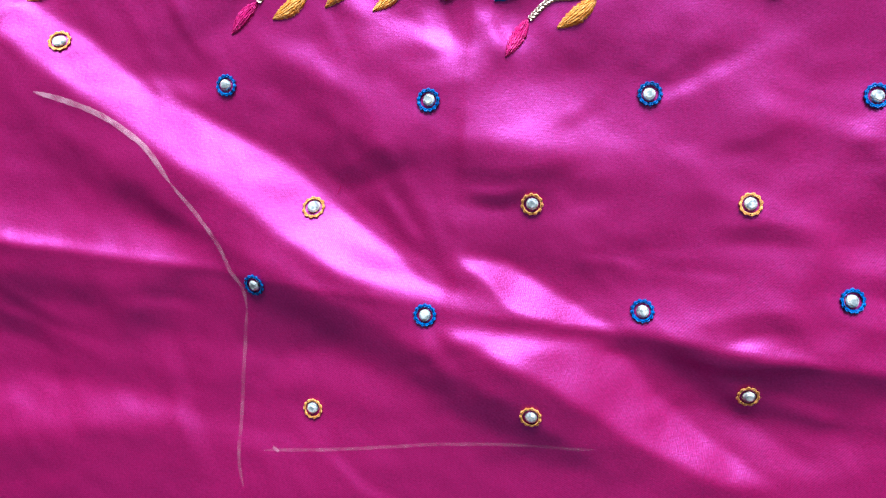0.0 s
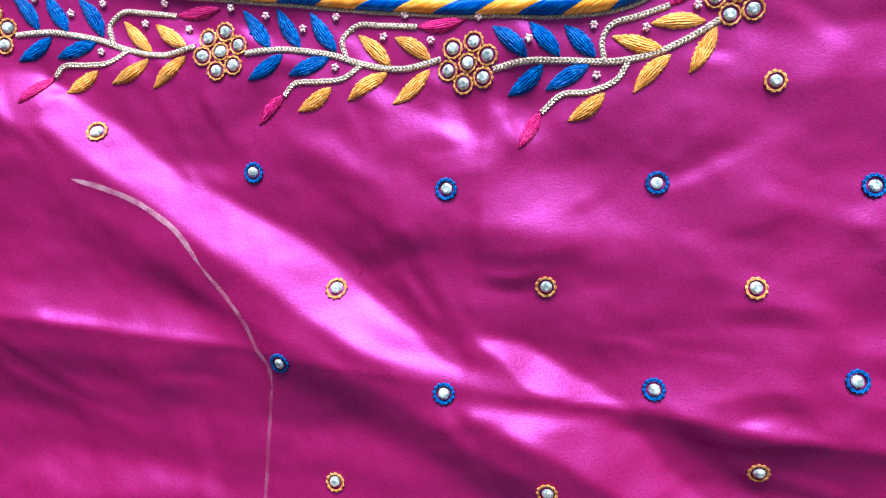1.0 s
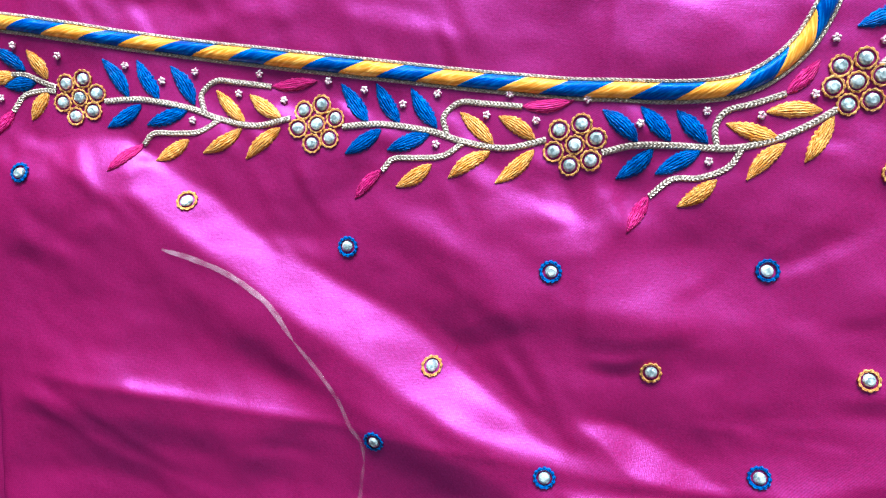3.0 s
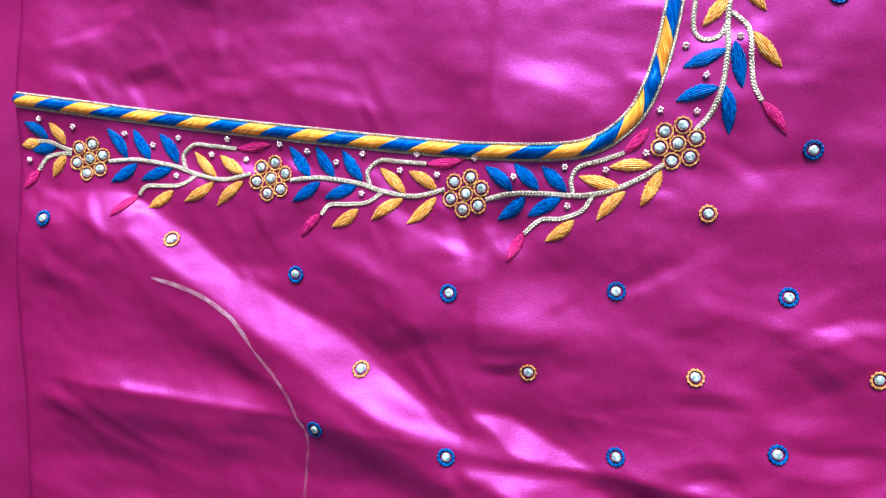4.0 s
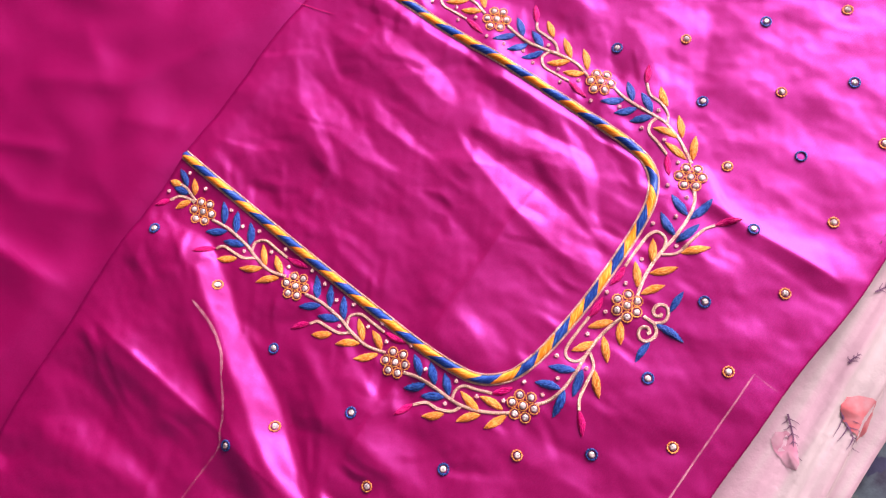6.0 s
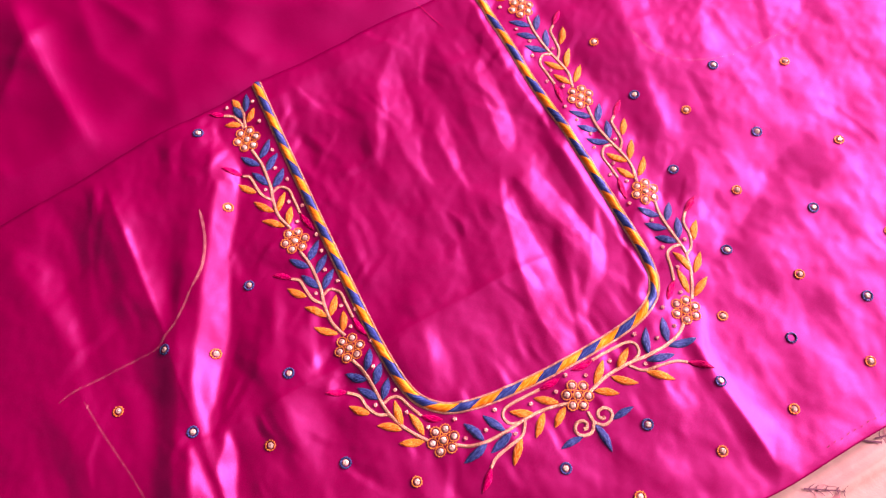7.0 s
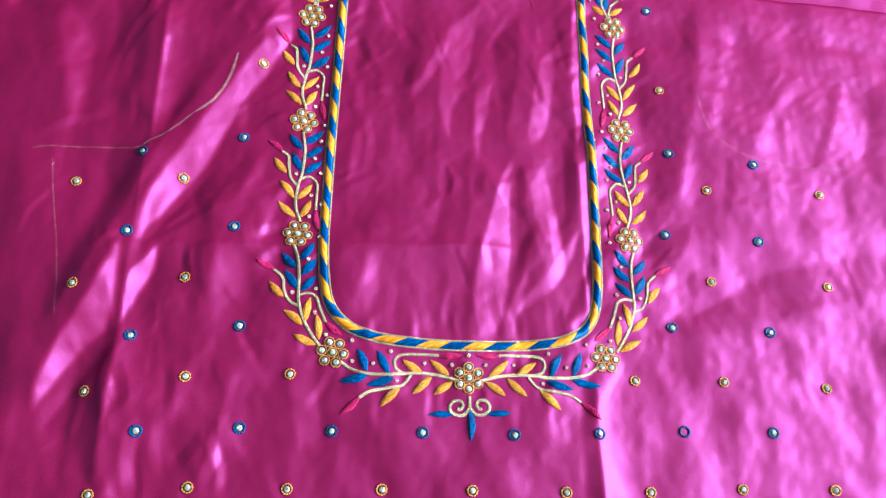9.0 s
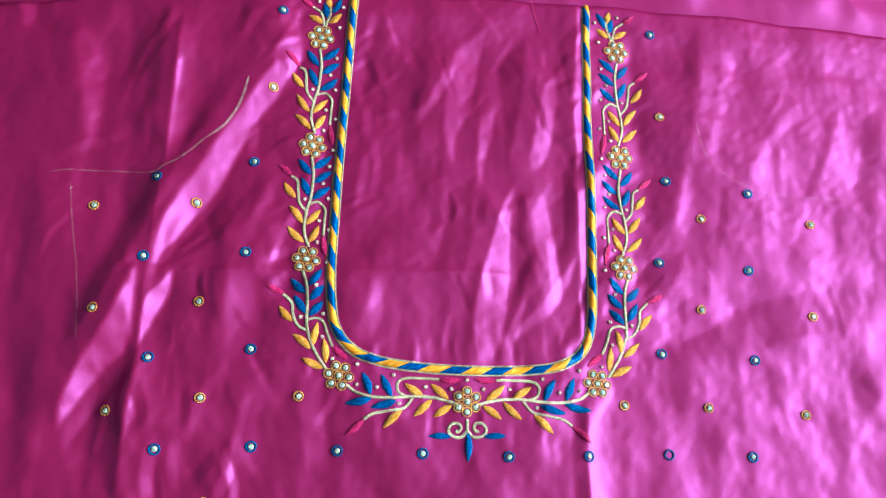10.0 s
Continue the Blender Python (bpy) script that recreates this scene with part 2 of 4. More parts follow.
def box(name, low, high, material, parent=None, label="", bevel=0.0):
    bm = bmesh.new()
    bmesh.ops.create_cube(bm, size=1.0)
    for v in bm.verts:
        v.co = Vector([low[a] + (v.co[a] + 0.5) * (high[a] - low[a]) for a in range(3)])
    if bevel:
        bmesh.ops.bevel(bm, geom=bm.edges[:], offset=bevel, segments=3, affect="EDGES")
    me = bpy.data.meshes.new(name)
    bm.to_mesh(me)
    bm.free()
    me.materials.append(material)
    ob = new(name, me)
    if parent:
        ob.parent = parent
    if label:
        tagged(ob, label)
    return ob


def empty(name, place, label, category, group=""):
    ob = new(name)
    ob.empty_display_size = 0.02
    ob.location = place
    return tagged(ob, label, category, group)


def waves(x, y, seed, count, short, long, angle=None, spread=3.1416):
    """A smooth uneven field of about unit size: waves of many directions between two lengths."""
    rng = np.random.default_rng(seed)
    out = np.zeros_like(x)
    for _ in range(count):
        length = short + (long - short) * rng.random()
        a = (angle if angle is not None else 0.0) + (rng.random() - 0.5) * spread
        k = 2 * math.pi / length
        bend = 0.35 * np.sin(k * 0.45 * (-x * np.sin(a) + y * np.cos(a)) + rng.random() * 6.28)
        out += np.sin(k * (x * np.cos(a) + y * np.sin(a)) + rng.random() * 6.28 + bend * 2.2)
    return out / math.sqrt(count)


# ---- the relief of the silk ----
STEP = 0.001
GX, GY = np.meshgrid(np.arange(-0.46, 0.4601, STEP), np.arange(-0.12, 0.7001, STEP), indexing="ij")


def smooth_step(a, b, v):
    u = np.clip((v - a) / (b - a), 0, 1)
    return u * u * (3 - 2 * u)


def near_line(points, where=(slice(None), slice(None))):
    """For every place of the grid, or a part of it: how far from the line, on which side of it, and how far along (0 to 1)."""
    p = np.array(points, float)
    seg = np.diff(p, axis=0)
    lengths = np.hypot(*seg.T)
    total, run = lengths.sum(), 0.0
    x, y = GX[where], GY[where]
    best = np.full(x.shape, 1e9)
    side, place = np.zeros_like(x), np.zeros_like(x)
    for a, s, n in zip(p, seg, lengths):
        dx, dy = x - a[0], y - a[1]
        u = np.clip((dx * s[0] + dy * s[1]) / n**2, 0, 1)
        d = np.hypot(dx - u * s[0], dy - u * s[1])
        closer = d < best
        best = np.where(closer, d, best)
        side = np.where(closer, np.sign(s[0] * dy - s[1] * dx), side)
        place = np.where(closer, (run + u * n) / total, place)
        run += n
    return best, side, place


def fold(field, points, height, left, right, crisp=0.003):
    """Raises a ridge along a line of points; left and right: how far it reaches on either side, seen along the line."""
    best, side, place = near_line(points)
    width = np.where(side > 0, left, right)
    taper = smooth_step(0, 0.22, np.minimum(place, 1 - place))
    field += height * (0.12 + 0.88 * taper) * np.exp(-(np.sqrt(best**2 + crisp**2) - crisp) / width) * np.clip(1.6 - best / (5 * width), 0, 1)


TILT_X, TILT_Y = np.zeros_like(GX), np.zeros_like(GX)
FALL = (0.92, -0.38)


def window_of(points, margin):
    """The part of the grid round some points."""
    p = np.array(points, float)
    i0, j0 = [max(0, int((v - margin - o) / STEP)) for v, o in zip(p.min(0), (-0.46, -0.12))]
    i1, j1 = [max(1, int((v + margin - o) / STEP) + 2) for v, o in zip(p.max(0), (-0.46, -0.12))]
    return slice(i0, i1), slice(j0, j1)


def lean(where, amount):
    TILT_X[where] -= amount * FALL[0]
    TILT_Y[where] -= amount * FALL[1]


def press(points, half, tilt, soft):
    """Tilts a strip of the silk along a line: positive falls away to the window's side; soft: share of its width that eases out."""
    where = window_of(points, half * 1.6)
    best, side, place = near_line(points, where)
    amount = tilt * (1 - smooth_step(half * (1 - soft * 0.75), half * (1 + soft * 0.35), best))
    lean(where, amount * (0.25 + 0.75 * smooth_step(0, 0.18, np.minimum(place, 1 - place))))


def facet(first, second, tilt, soft_first, soft_second):
    """Tilts the patch between two edges, easing in from each edge over its own width."""
    where = window_of(first + second, 0.002)
    x, y = GX[where], GY[where]
    ring = first + second[::-1]
    inside = np.zeros(x.shape, bool)
    for (xa, ya), (xb, yb) in zip(ring, ring[1:] + ring[:1]):
        if ya != yb:
            inside ^= ((ya > y) != (yb > y)) & (x < (xb - xa) * (y - ya) / (yb - ya) + xa)
    amount = np.where(inside, tilt, 0.0)
    ends = 0.5 * (soft_first + soft_second) + 0.001
    for line, soft in ((first, soft_first), (second, soft_second), ([first[0], second[0]], ends), ([first[-1], second[-1]], ends)):
        amount = amount * smooth_step(0, soft, near_line(line, where)[0])
    lean(where, amount)


def settle(longest):
    """The heights whose slopes come nearest to the tilts pressed in."""
    kx = 2 * math.pi * np.fft.fftfreq(GX.shape[0], STEP)[:, None]
    ky = 2 * math.pi * np.fft.fftfreq(GX.shape[1], STEP)[None, :]
    k0 = 2 * math.pi / longest
    return np.fft.ifft2(-1j * (kx * np.fft.fft2(TILT_X) + ky * np.fft.fft2(TILT_Y)) / (kx**2 + ky**2 + k0**2)).real


# the long diagonal fold beside the border, its two lobes and the valleys along it
facet([(-0.105, 0.231), (-0.121, 0.197), (-0.137, 0.174), (-0.128, 0.181), (-0.140, 0.164), (-0.148, 0.144), (-0.155, 0.128), (-0.167, 0.112), (-0.176, 0.096), (-0.184, 0.085), (-0.187, 0.073), (-0.186, 0.064)], [(-0.110, 0.266), (-0.126, 0.234), (-0.137, 0.210), (-0.127, 0.222), (-0.138, 0.204), (-0.149, 0.184), (-0.160, 0.165), (-0.169, 0.146), (-0.177, 0.132), (-0.184, 0.118), (-0.189, 0.104), (-0.190, 0.091), (-0.190, 0.078), (-0.190, 0.062)], 0.58, 0.003, 0.004)
facet([(-0.175, 0.080), (-0.176, 0.064), (-0.182, 0.052), (-0.188, 0.040), (-0.194, 0.028)], [(-0.179, 0.077), (-0.183, 0.069), (-0.190, 0.062), (-0.193, 0.046), (-0.195, 0.028)], 0.80, 0.003, 0.0008)
facet([(-0.195, 0.084), (-0.194, 0.069), (-0.194, 0.054), (-0.196, 0.038), (-0.199, 0.028), (-0.210, 0.017), (-0.219, 0.004), (-0.226, -0.009), (-0.233, -0.022)], [(-0.197, 0.087), (-0.203, 0.071), (-0.208, 0.055), (-0.216, 0.039), (-0.225, 0.023), (-0.231, 0.007), (-0.235, -0.004)], 0.80, 0.004, 0.004)
facet([(-0.210, -0.003), (-0.213, -0.024), (-0.211, -0.057)], [(-0.231, -0.003), (-0.232, -0.024), (-0.221, -0.057)], 0.30, 0.006, 0.006)
facet([(-0.134, 0.122), (-0.148, 0.098), (-0.169, 0.082), (-0.179, 0.077), (-0.186, 0.066)], [(-0.151, 0.130), (-0.164, 0.112), (-0.177, 0.093), (-0.186, 0.078), (-0.187, 0.066)], -0.35, 0.006, 0.002)
facet([(-0.147, 0.068), (-0.161, 0.056), (-0.173, 0.044), (-0.183, 0.029), (-0.193, 0.016), (-0.204, -0.001)], [(-0.158, 0.065), (-0.173, 0.050), (-0.184, 0.038), (-0.191, 0.026), (-0.201, 0.013), (-0.213, -0.003), (-0.221, -0.021)], -0.40, 0.008, 0.003)
facet([(-0.195, 0.027), (-0.191, 0.001), (-0.194, -0.025)], [(-0.201, 0.022), (-0.216, -0.003), (-0.230, -0.030)], -0.40, 0.01, 0.004)
facet([(-0.166, 0.174), (-0.181, 0.137), (-0.193, 0.104), (-0.201, 0.086), (-0.213, 0.059), (-0.230, 0.027)], [(-0.176, 0.185), (-0.196, 0.147), (-0.214, 0.111), (-0.227, 0.075), (-0.240, 0.041)], -0.36, 0.005, 0.01)
facet([(-0.140, 0.222), (-0.151, 0.193), (-0.170, 0.159)], [(-0.165, 0.222), (-0.177, 0.194), (-0.183, 0.160)], -0.20, 0.008, 0.012)
facet([(-0.103, -0.004), (-0.130, -0.013), (-0.164, -0.025)], [(-0.104, 0.013), (-0.132, 0.005), (-0.157, -0.004), (-0.171, -0.016)], 0.24, 0.008, 0.008)
facet([(-0.122, -0.027), (-0.165, -0.034)], [(-0.126, -0.018), (-0.158, -0.026)], -0.25, 0.008, 0.008)
facet([(-0.171, 0.045), (-0.171, 0.036), (-0.172, 0.027)], [(-0.175, 0.045), (-0.175, 0.036), (-0.176, 0.026)], 0.35, 0.0025, 0.001)
facet([(-0.174, 0.025), (-0.174, 0.013), (-0.173, 0.002)], [(-0.177, 0.025), (-0.177, 0.013), (-0.177, 0.002)], 0.25, 0.0025, 0.001)
facet([(-0.113, 0.147), (-0.118, 0.124), (-0.132, 0.107)], [(-0.123, 0.148), (-0.130, 0.133), (-0.138, 0.115)], 0.16, 0.006, 0.006)
facet([(-0.109, 0.103), (-0.116, 0.085), (-0.116, 0.075)], [(-0.117, 0.101), (-0.124, 0.087), (-0.125, 0.074)], 0.36, 0.005, 0.005)
facet([(-0.204, -0.021), (-0.216, -0.032), (-0.227, -0.043)], [(-0.205, -0.019), (-0.220, -0.030), (-0.231, -0.038)], 0.30, 0.004, 0.004)
facet([(-0.229, 0.227), (-0.229, 0.202), (-0.228, 0.169), (-0.232, 0.146)], [(-0.250, 0.223), (-0.249, 0.192), (-0.243, 0.164), (-0.242, 0.145)], 0.40, 0.009, 0.009)
facet([(-0.202, 0.223), (-0.202, 0.204), (-0.203, 0.180)], [(-0.213, 0.225), (-0.213, 0.205), (-0.211, 0.181)], 0.30, 0.007, 0.007)
facet([(-0.180, 0.221), (-0.183, 0.198), (-0.185, 0.173), (-0.186, 0.147)], [(-0.187, 0.221), (-0.188, 0.197), (-0.189, 0.172), (-0.188, 0.147)], 0.50, 0.005, 0.0005)
facet([(-0.121, 0.141), (-0.127, 0.122), (-0.137, 0.102), (-0.137, 0.085)], [(-0.134, 0.142), (-0.147, 0.120), (-0.159, 0.101), (-0.158, 0.086)], -0.20, 0.006, 0.006)
facet([(-0.118, 0.139), (-0.120, 0.119), (-0.130, 0.095), (-0.134, 0.079)], [(-0.133, 0.127), (-0.138, 0.107), (-0.144, 0.090), (-0.146, 0.080)], 0.28, 0.009, 0.009)
facet([(-0.122, 0.079), (-0.136, 0.079), (-0.151, 0.080)], [(-0.123, 0.037), (-0.138, 0.034), (-0.150, 0.036)], 0.32, 0.0015, 0.016)
facet([(-0.107, 0.080), (-0.122, 0.079)], [(-0.107, 0.067), (-0.121, 0.064)], 0.30, 0.0015, 0.007)
facet([(-0.154, 0.081), (-0.170, 0.081)], [(-0.153, 0.078), (-0.169, 0.077)], 0.40, 0.001, 0.002)
facet([(-0.166, 0.048), (-0.169, 0.029), (-0.166, 0.012)], [(-0.170, 0.048), (-0.173, 0.029), (-0.171, 0.012)], 0.16, 0.003, 0.001)
facet([(-0.076, 0.044), (-0.087, 0.041)], [(-0.077, 0.036), (-0.088, 0.034)], 0.30, 0.004, 0.004)
facet([(-0.129, 0.262), (-0.136, 0.249), (-0.142, 0.237)], [(-0.141, 0.262), (-0.146, 0.253), (-0.148, 0.241)], 0.42, 0.004, 0.004)
facet([(-0.131, 0.200), (-0.132, 0.177), (-0.130, 0.161)], [(-0.139, 0.176), (-0.142, 0.164), (-0.140, 0.152)], 0.36, 0.005, 0.005)
facet([(-0.048, 0.077), (-0.047, 0.054), (-0.055, 0.031)], [(-0.059, 0.076), (-0.066, 0.056), (-0.069, 0.036)], 0.36, 0.006, 0.006)
facet([(-0.058, 0.162), (-0.060, 0.139), (-0.068, 0.117)], [(-0.067, 0.161), (-0.071, 0.138), (-0.074, 0.116)], 0.28, 0.004, 0.004)
facet([(-0.056, 0.262), (-0.060, 0.235)], [(-0.066, 0.261), (-0.069, 0.234)], 0.30, 0.004, 0.004)
facet([(-0.053, 0.219), (-0.059, 0.198)], [(-0.064, 0.227), (-0.070, 0.201)], -0.25, 0.006, 0.006)
facet([(-0.048, 0.103), (-0.053, 0.082)], [(-0.064, 0.110), (-0.072, 0.085)], -0.25, 0.006, 0.006)
facet([(-0.058, 0.200), (-0.060, 0.169)], [(-0.067, 0.195), (-0.070, 0.171)], 0.25, 0.003, 0.003)
facet([(-0.062, 0.047), (-0.058, 0.034)], [(-0.074, 0.051), (-0.071, 0.037)], 0.30, 0.004, 0.004)
facet([(-0.078, 0.209), (-0.095, 0.194), (-0.109, 0.175)], [(-0.100, 0.254), (-0.111, 0.242), (-0.121, 0.224)], 0.24, 0.008, 0.008)
facet([(-0.083, 0.175), (-0.090, 0.170)], [(-0.087, 0.191), (-0.095, 0.183)], 0.40, 0.003, 0.003)
facet([(-0.077, 0.132), (-0.086, 0.128)], [(-0.080, 0.161), (-0.086, 0.155)], 0.35, 0.003, 0.003)
# folds within the neck
facet([(0.021, 0.261), (0.014, 0.227), (0.008, 0.192), (-0.002, 0.175), (-0.005, 0.148)], [(-0.006, 0.240), (-0.013, 0.203), (-0.015, 0.177), (-0.007, 0.148)], 0.33, 0.004, 0.004)
facet([(0.025, 0.199), (0.021, 0.172), (0.013, 0.140)], [(0.011, 0.190), (0.008, 0.158), (0.009, 0.140)], 0.28, 0.003, 0.003)
facet([(0.068, 0.224), (0.068, 0.202), (0.062, 0.169), (0.054, 0.150)], [(0.057, 0.219), (0.050, 0.192), (0.043, 0.160), (0.045, 0.149)], 0.30, 0.0035, 0.0035)
facet([(0.033, 0.125), (0.031, 0.086), (0.028, 0.052), (0.019, 0.024)], [(0.022, 0.122), (0.013, 0.091), (0.005, 0.065), (0.003, 0.044), (0.006, 0.021)], 0.39, 0.003, 0.003)
facet([(0.056, 0.138), (0.062, 0.098), (0.059, 0.073)], [(0.039, 0.131), (0.043, 0.100), (0.051, 0.078)], 0.30, 0.004, 0.004)
facet([(0.076, 0.096), (0.069, 0.072), (0.056, 0.053), (0.032, 0.037)], [(0.065, 0.086), (0.052, 0.067), (0.034, 0.049), (0.027, 0.036)], 0.34, 0.003, 0.003)
facet([(0.043, 0.072), (0.035, 0.042), (0.028, 0.021)], [(0.033, 0.061), (0.023, 0.038), (0.020, 0.019)], 0.25, 0.003, 0.003)
facet([(-0.040, 0.202), (-0.034, 0.169), (-0.038, 0.145)], [(-0.054, 0.193), (-0.049, 0.165), (-0.044, 0.144)], 0.17, 0.006, 0.006)
facet([(-0.062, 0.235), (-0.065, 0.188), (-0.068, 0.147)], [(-0.075, 0.230), (-0.078, 0.188), (-0.079, 0.147)], 0.12, 0.005, 0.005)
facet([(-0.028, 0.041), (-0.026, 0.021)], [(-0.032, 0.039), (-0.033, 0.020)], 0.28, 0.002, 0.002)
facet([(-0.007, 0.055), (-0.010, 0.031)], [(-0.014, 0.051), (-0.018, 0.029)], 0.23, 0.003, 0.003)
facet([(-0.082, 0.076), (-0.043, 0.076), (0.009, 0.082)], [(-0.077, 0.037), (-0.043, 0.030), (0.005, 0.030)], 0.36, 0.001, 0.02)
facet([(-0.069, 0.267), (0.075, 0.277)], [(-0.068, 0.245), (0.074, 0.259)], 0.11, 0.004, 0.008)
facet([(0.008, 0.142), (0.007, 0.103), (0.002, 0.076)], [(-0.011, 0.138), (-0.016, 0.103), (-0.022, 0.080)], -0.22, 0.005, 0.005)
facet([(0.048, 0.255), (0.041, 0.192), (0.030, 0.147)], [(0.022, 0.232), (0.026, 0.201), (0.027, 0.151)], -0.22, 0.004, 0.004)
facet([(0.088, 0.273), (0.077, 0.196)], [(0.068, 0.249), (0.072, 0.209)], -0.35, 0.003, 0.003)
facet([(0.077, 0.157), (0.074, 0.094)], [(0.066, 0.153), (0.064, 0.094)], -0.30, 0.003, 0.003)
facet([(0.076, 0.061), (0.073, 0.035)], [(0.063, 0.049), (0.056, 0.030)], -0.35, 0.004, 0.004)
facet([(-0.022, 0.241), (-0.018, 0.190)], [(-0.060, 0.235), (-0.048, 0.189)], -0.14, 0.007, 0.007)
facet([(0.041, 0.139), (0.042, 0.100), (0.048, 0.074)], [(0.034, 0.131), (0.033, 0.097), (0.033, 0.067)], -0.22, 0.0025, 0.0025)
# the thin standing fold along the piping, and its ridge below the border
facet([(0.090, 0.283), (0.086, 0.256), (0.082, 0.232)], [(0.084, 0.282), (0.082, 0.255), (0.080, 0.232)], 0.50, 0.001, 0.0005)
facet([(0.083, 0.203), (0.084, 0.170), (0.079, 0.151)], [(0.077, 0.200), (0.077, 0.169), (0.076, 0.151)], 0.50, 0.001, 0.0005)
facet([(0.082, 0.138), (0.082, 0.102), (0.081, 0.079), (0.077, 0.074)], [(0.075, 0.138), (0.075, 0.101), (0.075, 0.074)], 0.52, 0.001, 0.0005)
facet([(0.077, 0.074), (0.076, 0.037)], [(0.073, 0.071), (0.073, 0.037)], 0.48, 0.001, 0.0005)
facet([(0.093, 0.004), (0.095, -0.029), (0.096, -0.058), (0.096, -0.086)], [(0.074, 0.004), (0.072, -0.029), (0.071, -0.058), (0.071, -0.085)], 0.40, 0.024, 0.0005)
facet([(0.073, -0.001), (0.071, -0.029), (0.071, -0.058), (0.071, -0.085)], [(0.065, -0.001), (0.060, -0.029), (0.058, -0.058), (0.058, -0.085)], -0.32, 0.0006, 0.006)
# broad leaning ground and hollows on the window's side
facet([(0.172, 0.241), (0.249, 0.241), (0.312, 0.235), (0.342, 0.232)], [(0.132, 0.080), (0.190, 0.077), (0.284, 0.089), (0.312, 0.086)], -0.20, 0.014, 0.014)
facet([(0.090, 0.014), (0.170, 0.018), (0.294, 0.044)], [(0.076, -0.058), (0.160, -0.062), (0.280, -0.064)], -0.17, 0.014, 0.014)
facet([(0.124, 0.259), (0.175, 0.239), (0.166, 0.187), (0.157, 0.154), (0.142, 0.110)], [(0.118, 0.254), (0.117, 0.197), (0.119, 0.155), (0.123, 0.106)], -0.30, 0.009, 0.009)
facet([(0.279, 0.215), (0.257, 0.166), (0.245, 0.135)], [(0.263, 0.206), (0.243, 0.162), (0.231, 0.135)], -0.16, 0.005, 0.005)
facet([(0.303, 0.084), (0.236, 0.076), (0.189, 0.067), (0.164, 0.052), (0.136, 0.040), (0.108, 0.031)], [(0.295, 0.051), (0.227, 0.038), (0.181, 0.023), (0.144, 0.019), (0.111, 0.015)], -0.36, 0.006, 0.009)
facet([(0.204, 0.248), (0.190, 0.198), (0.174, 0.159)], [(0.187, 0.242), (0.175, 0.197), (0.163, 0.166)], 0.14, 0.006, 0.006)
facet([(0.252, 0.206), (0.222, 0.174), (0.205, 0.140)], [(0.235, 0.209), (0.206, 0.177), (0.189, 0.143)], 0.14, 0.006, 0.006)
facet([(0.149, 0.099), (0.143, 0.076)], [(0.115, 0.095), (0.117, 0.072)], -0.18, 0.006, 0.006)
facet([(0.166, -0.011), (0.160, -0.030)], [(0.137, -0.015), (0.139, -0.030)], -0.16, 0.006, 0.006)
facet([(0.226, 0.001), (0.220, -0.020)], [(0.200, -0.003), (0.201, -0.020)], -0.16, 0.006, 0.006)
facet([(0.267, 0.025), (0.263, -0.017)], [(0.240, 0.018), (0.243, -0.010)], -0.14, 0.007, 0.007)
facet([(0.308, 0.212), (0.286, 0.117)], [(0.285, 0.202), (0.268, 0.125)], -0.14, 0.007, 0.007)
facet([(0.154, 0.069), (0.125, 0.046)], [(0.135, 0.076), (0.114, 0.050)], 0.16, 0.005, 0.005)
# the far side of the neck, beyond the long fold
facet([(-0.229, 0.255), (-0.227, 0.202), (-0.225, 0.165)], [(-0.260, 0.239), (-0.249, 0.186), (-0.242, 0.160)], 0.26, 0.009, 0.009)
facet([(-0.279, 0.270), (-0.279, 0.242)], [(-0.297, 0.268), (-0.287, 0.236)], 0.42, 0.004, 0.004)
facet([(-0.196, 0.255), (-0.192, 0.161), (-0.191, 0.104)], [(-0.224, 0.256), (-0.217, 0.162), (-0.214, 0.105)], -0.20, 0.008, 0.008)
facet([(-0.253, 0.140), (-0.240, 0.035), (-0.239, -0.051)], [(-0.287, 0.147), (-0.270, 0.035), (-0.256, -0.051)], -0.18, 0.01, 0.01)
facet([(-0.176, 0.077), (-0.119, 0.074)], [(-0.176, 0.036), (-0.117, 0.037)], 0.22, 0.001, 0.02)
# the crisp ridge that crosses the long fold
facet([(-0.189, 0.050), (-0.192, 0.023), (-0.194, -0.009), (-0.195, -0.054)], [(-0.176, 0.050), (-0.179, 0.023), (-0.181, -0.009), (-0.185, -0.055)], 0.20, 0.0006, 0.009)
facet([(-0.190, 0.049), (-0.193, 0.023), (-0.195, -0.009), (-0.196, -0.054)], [(-0.201, 0.036), (-0.205, 0.017), (-0.206, -0.009), (-0.207, -0.054)], -0.27, 0.0006, 0.006)
facet([(-0.187, 0.247), (-0.187, 0.189), (-0.188, 0.145)], [(-0.171, 0.249), (-0.172, 0.190), (-0.175, 0.149)], 0.34, 0.0006, 0.009)
# far side, lower part
facet([(-0.193, 0.018), (-0.141, 0.007), (-0.075, -0.016)], [(-0.190, -0.052), (-0.137, -0.046), (-0.074, -0.044)], 0.12, 0.014, 0.014)
facet([(-0.170, 0.170), (-0.151, 0.240)], [(-0.181, 0.170), (-0.183, 0.238)], 0.14, 0.006, 0.006)
facet([(-0.121, 0.234), (-0.142, 0.216)], [(-0.115, 0.261), (-0.144, 0.249)], 0.24, 0.005, 0.005)
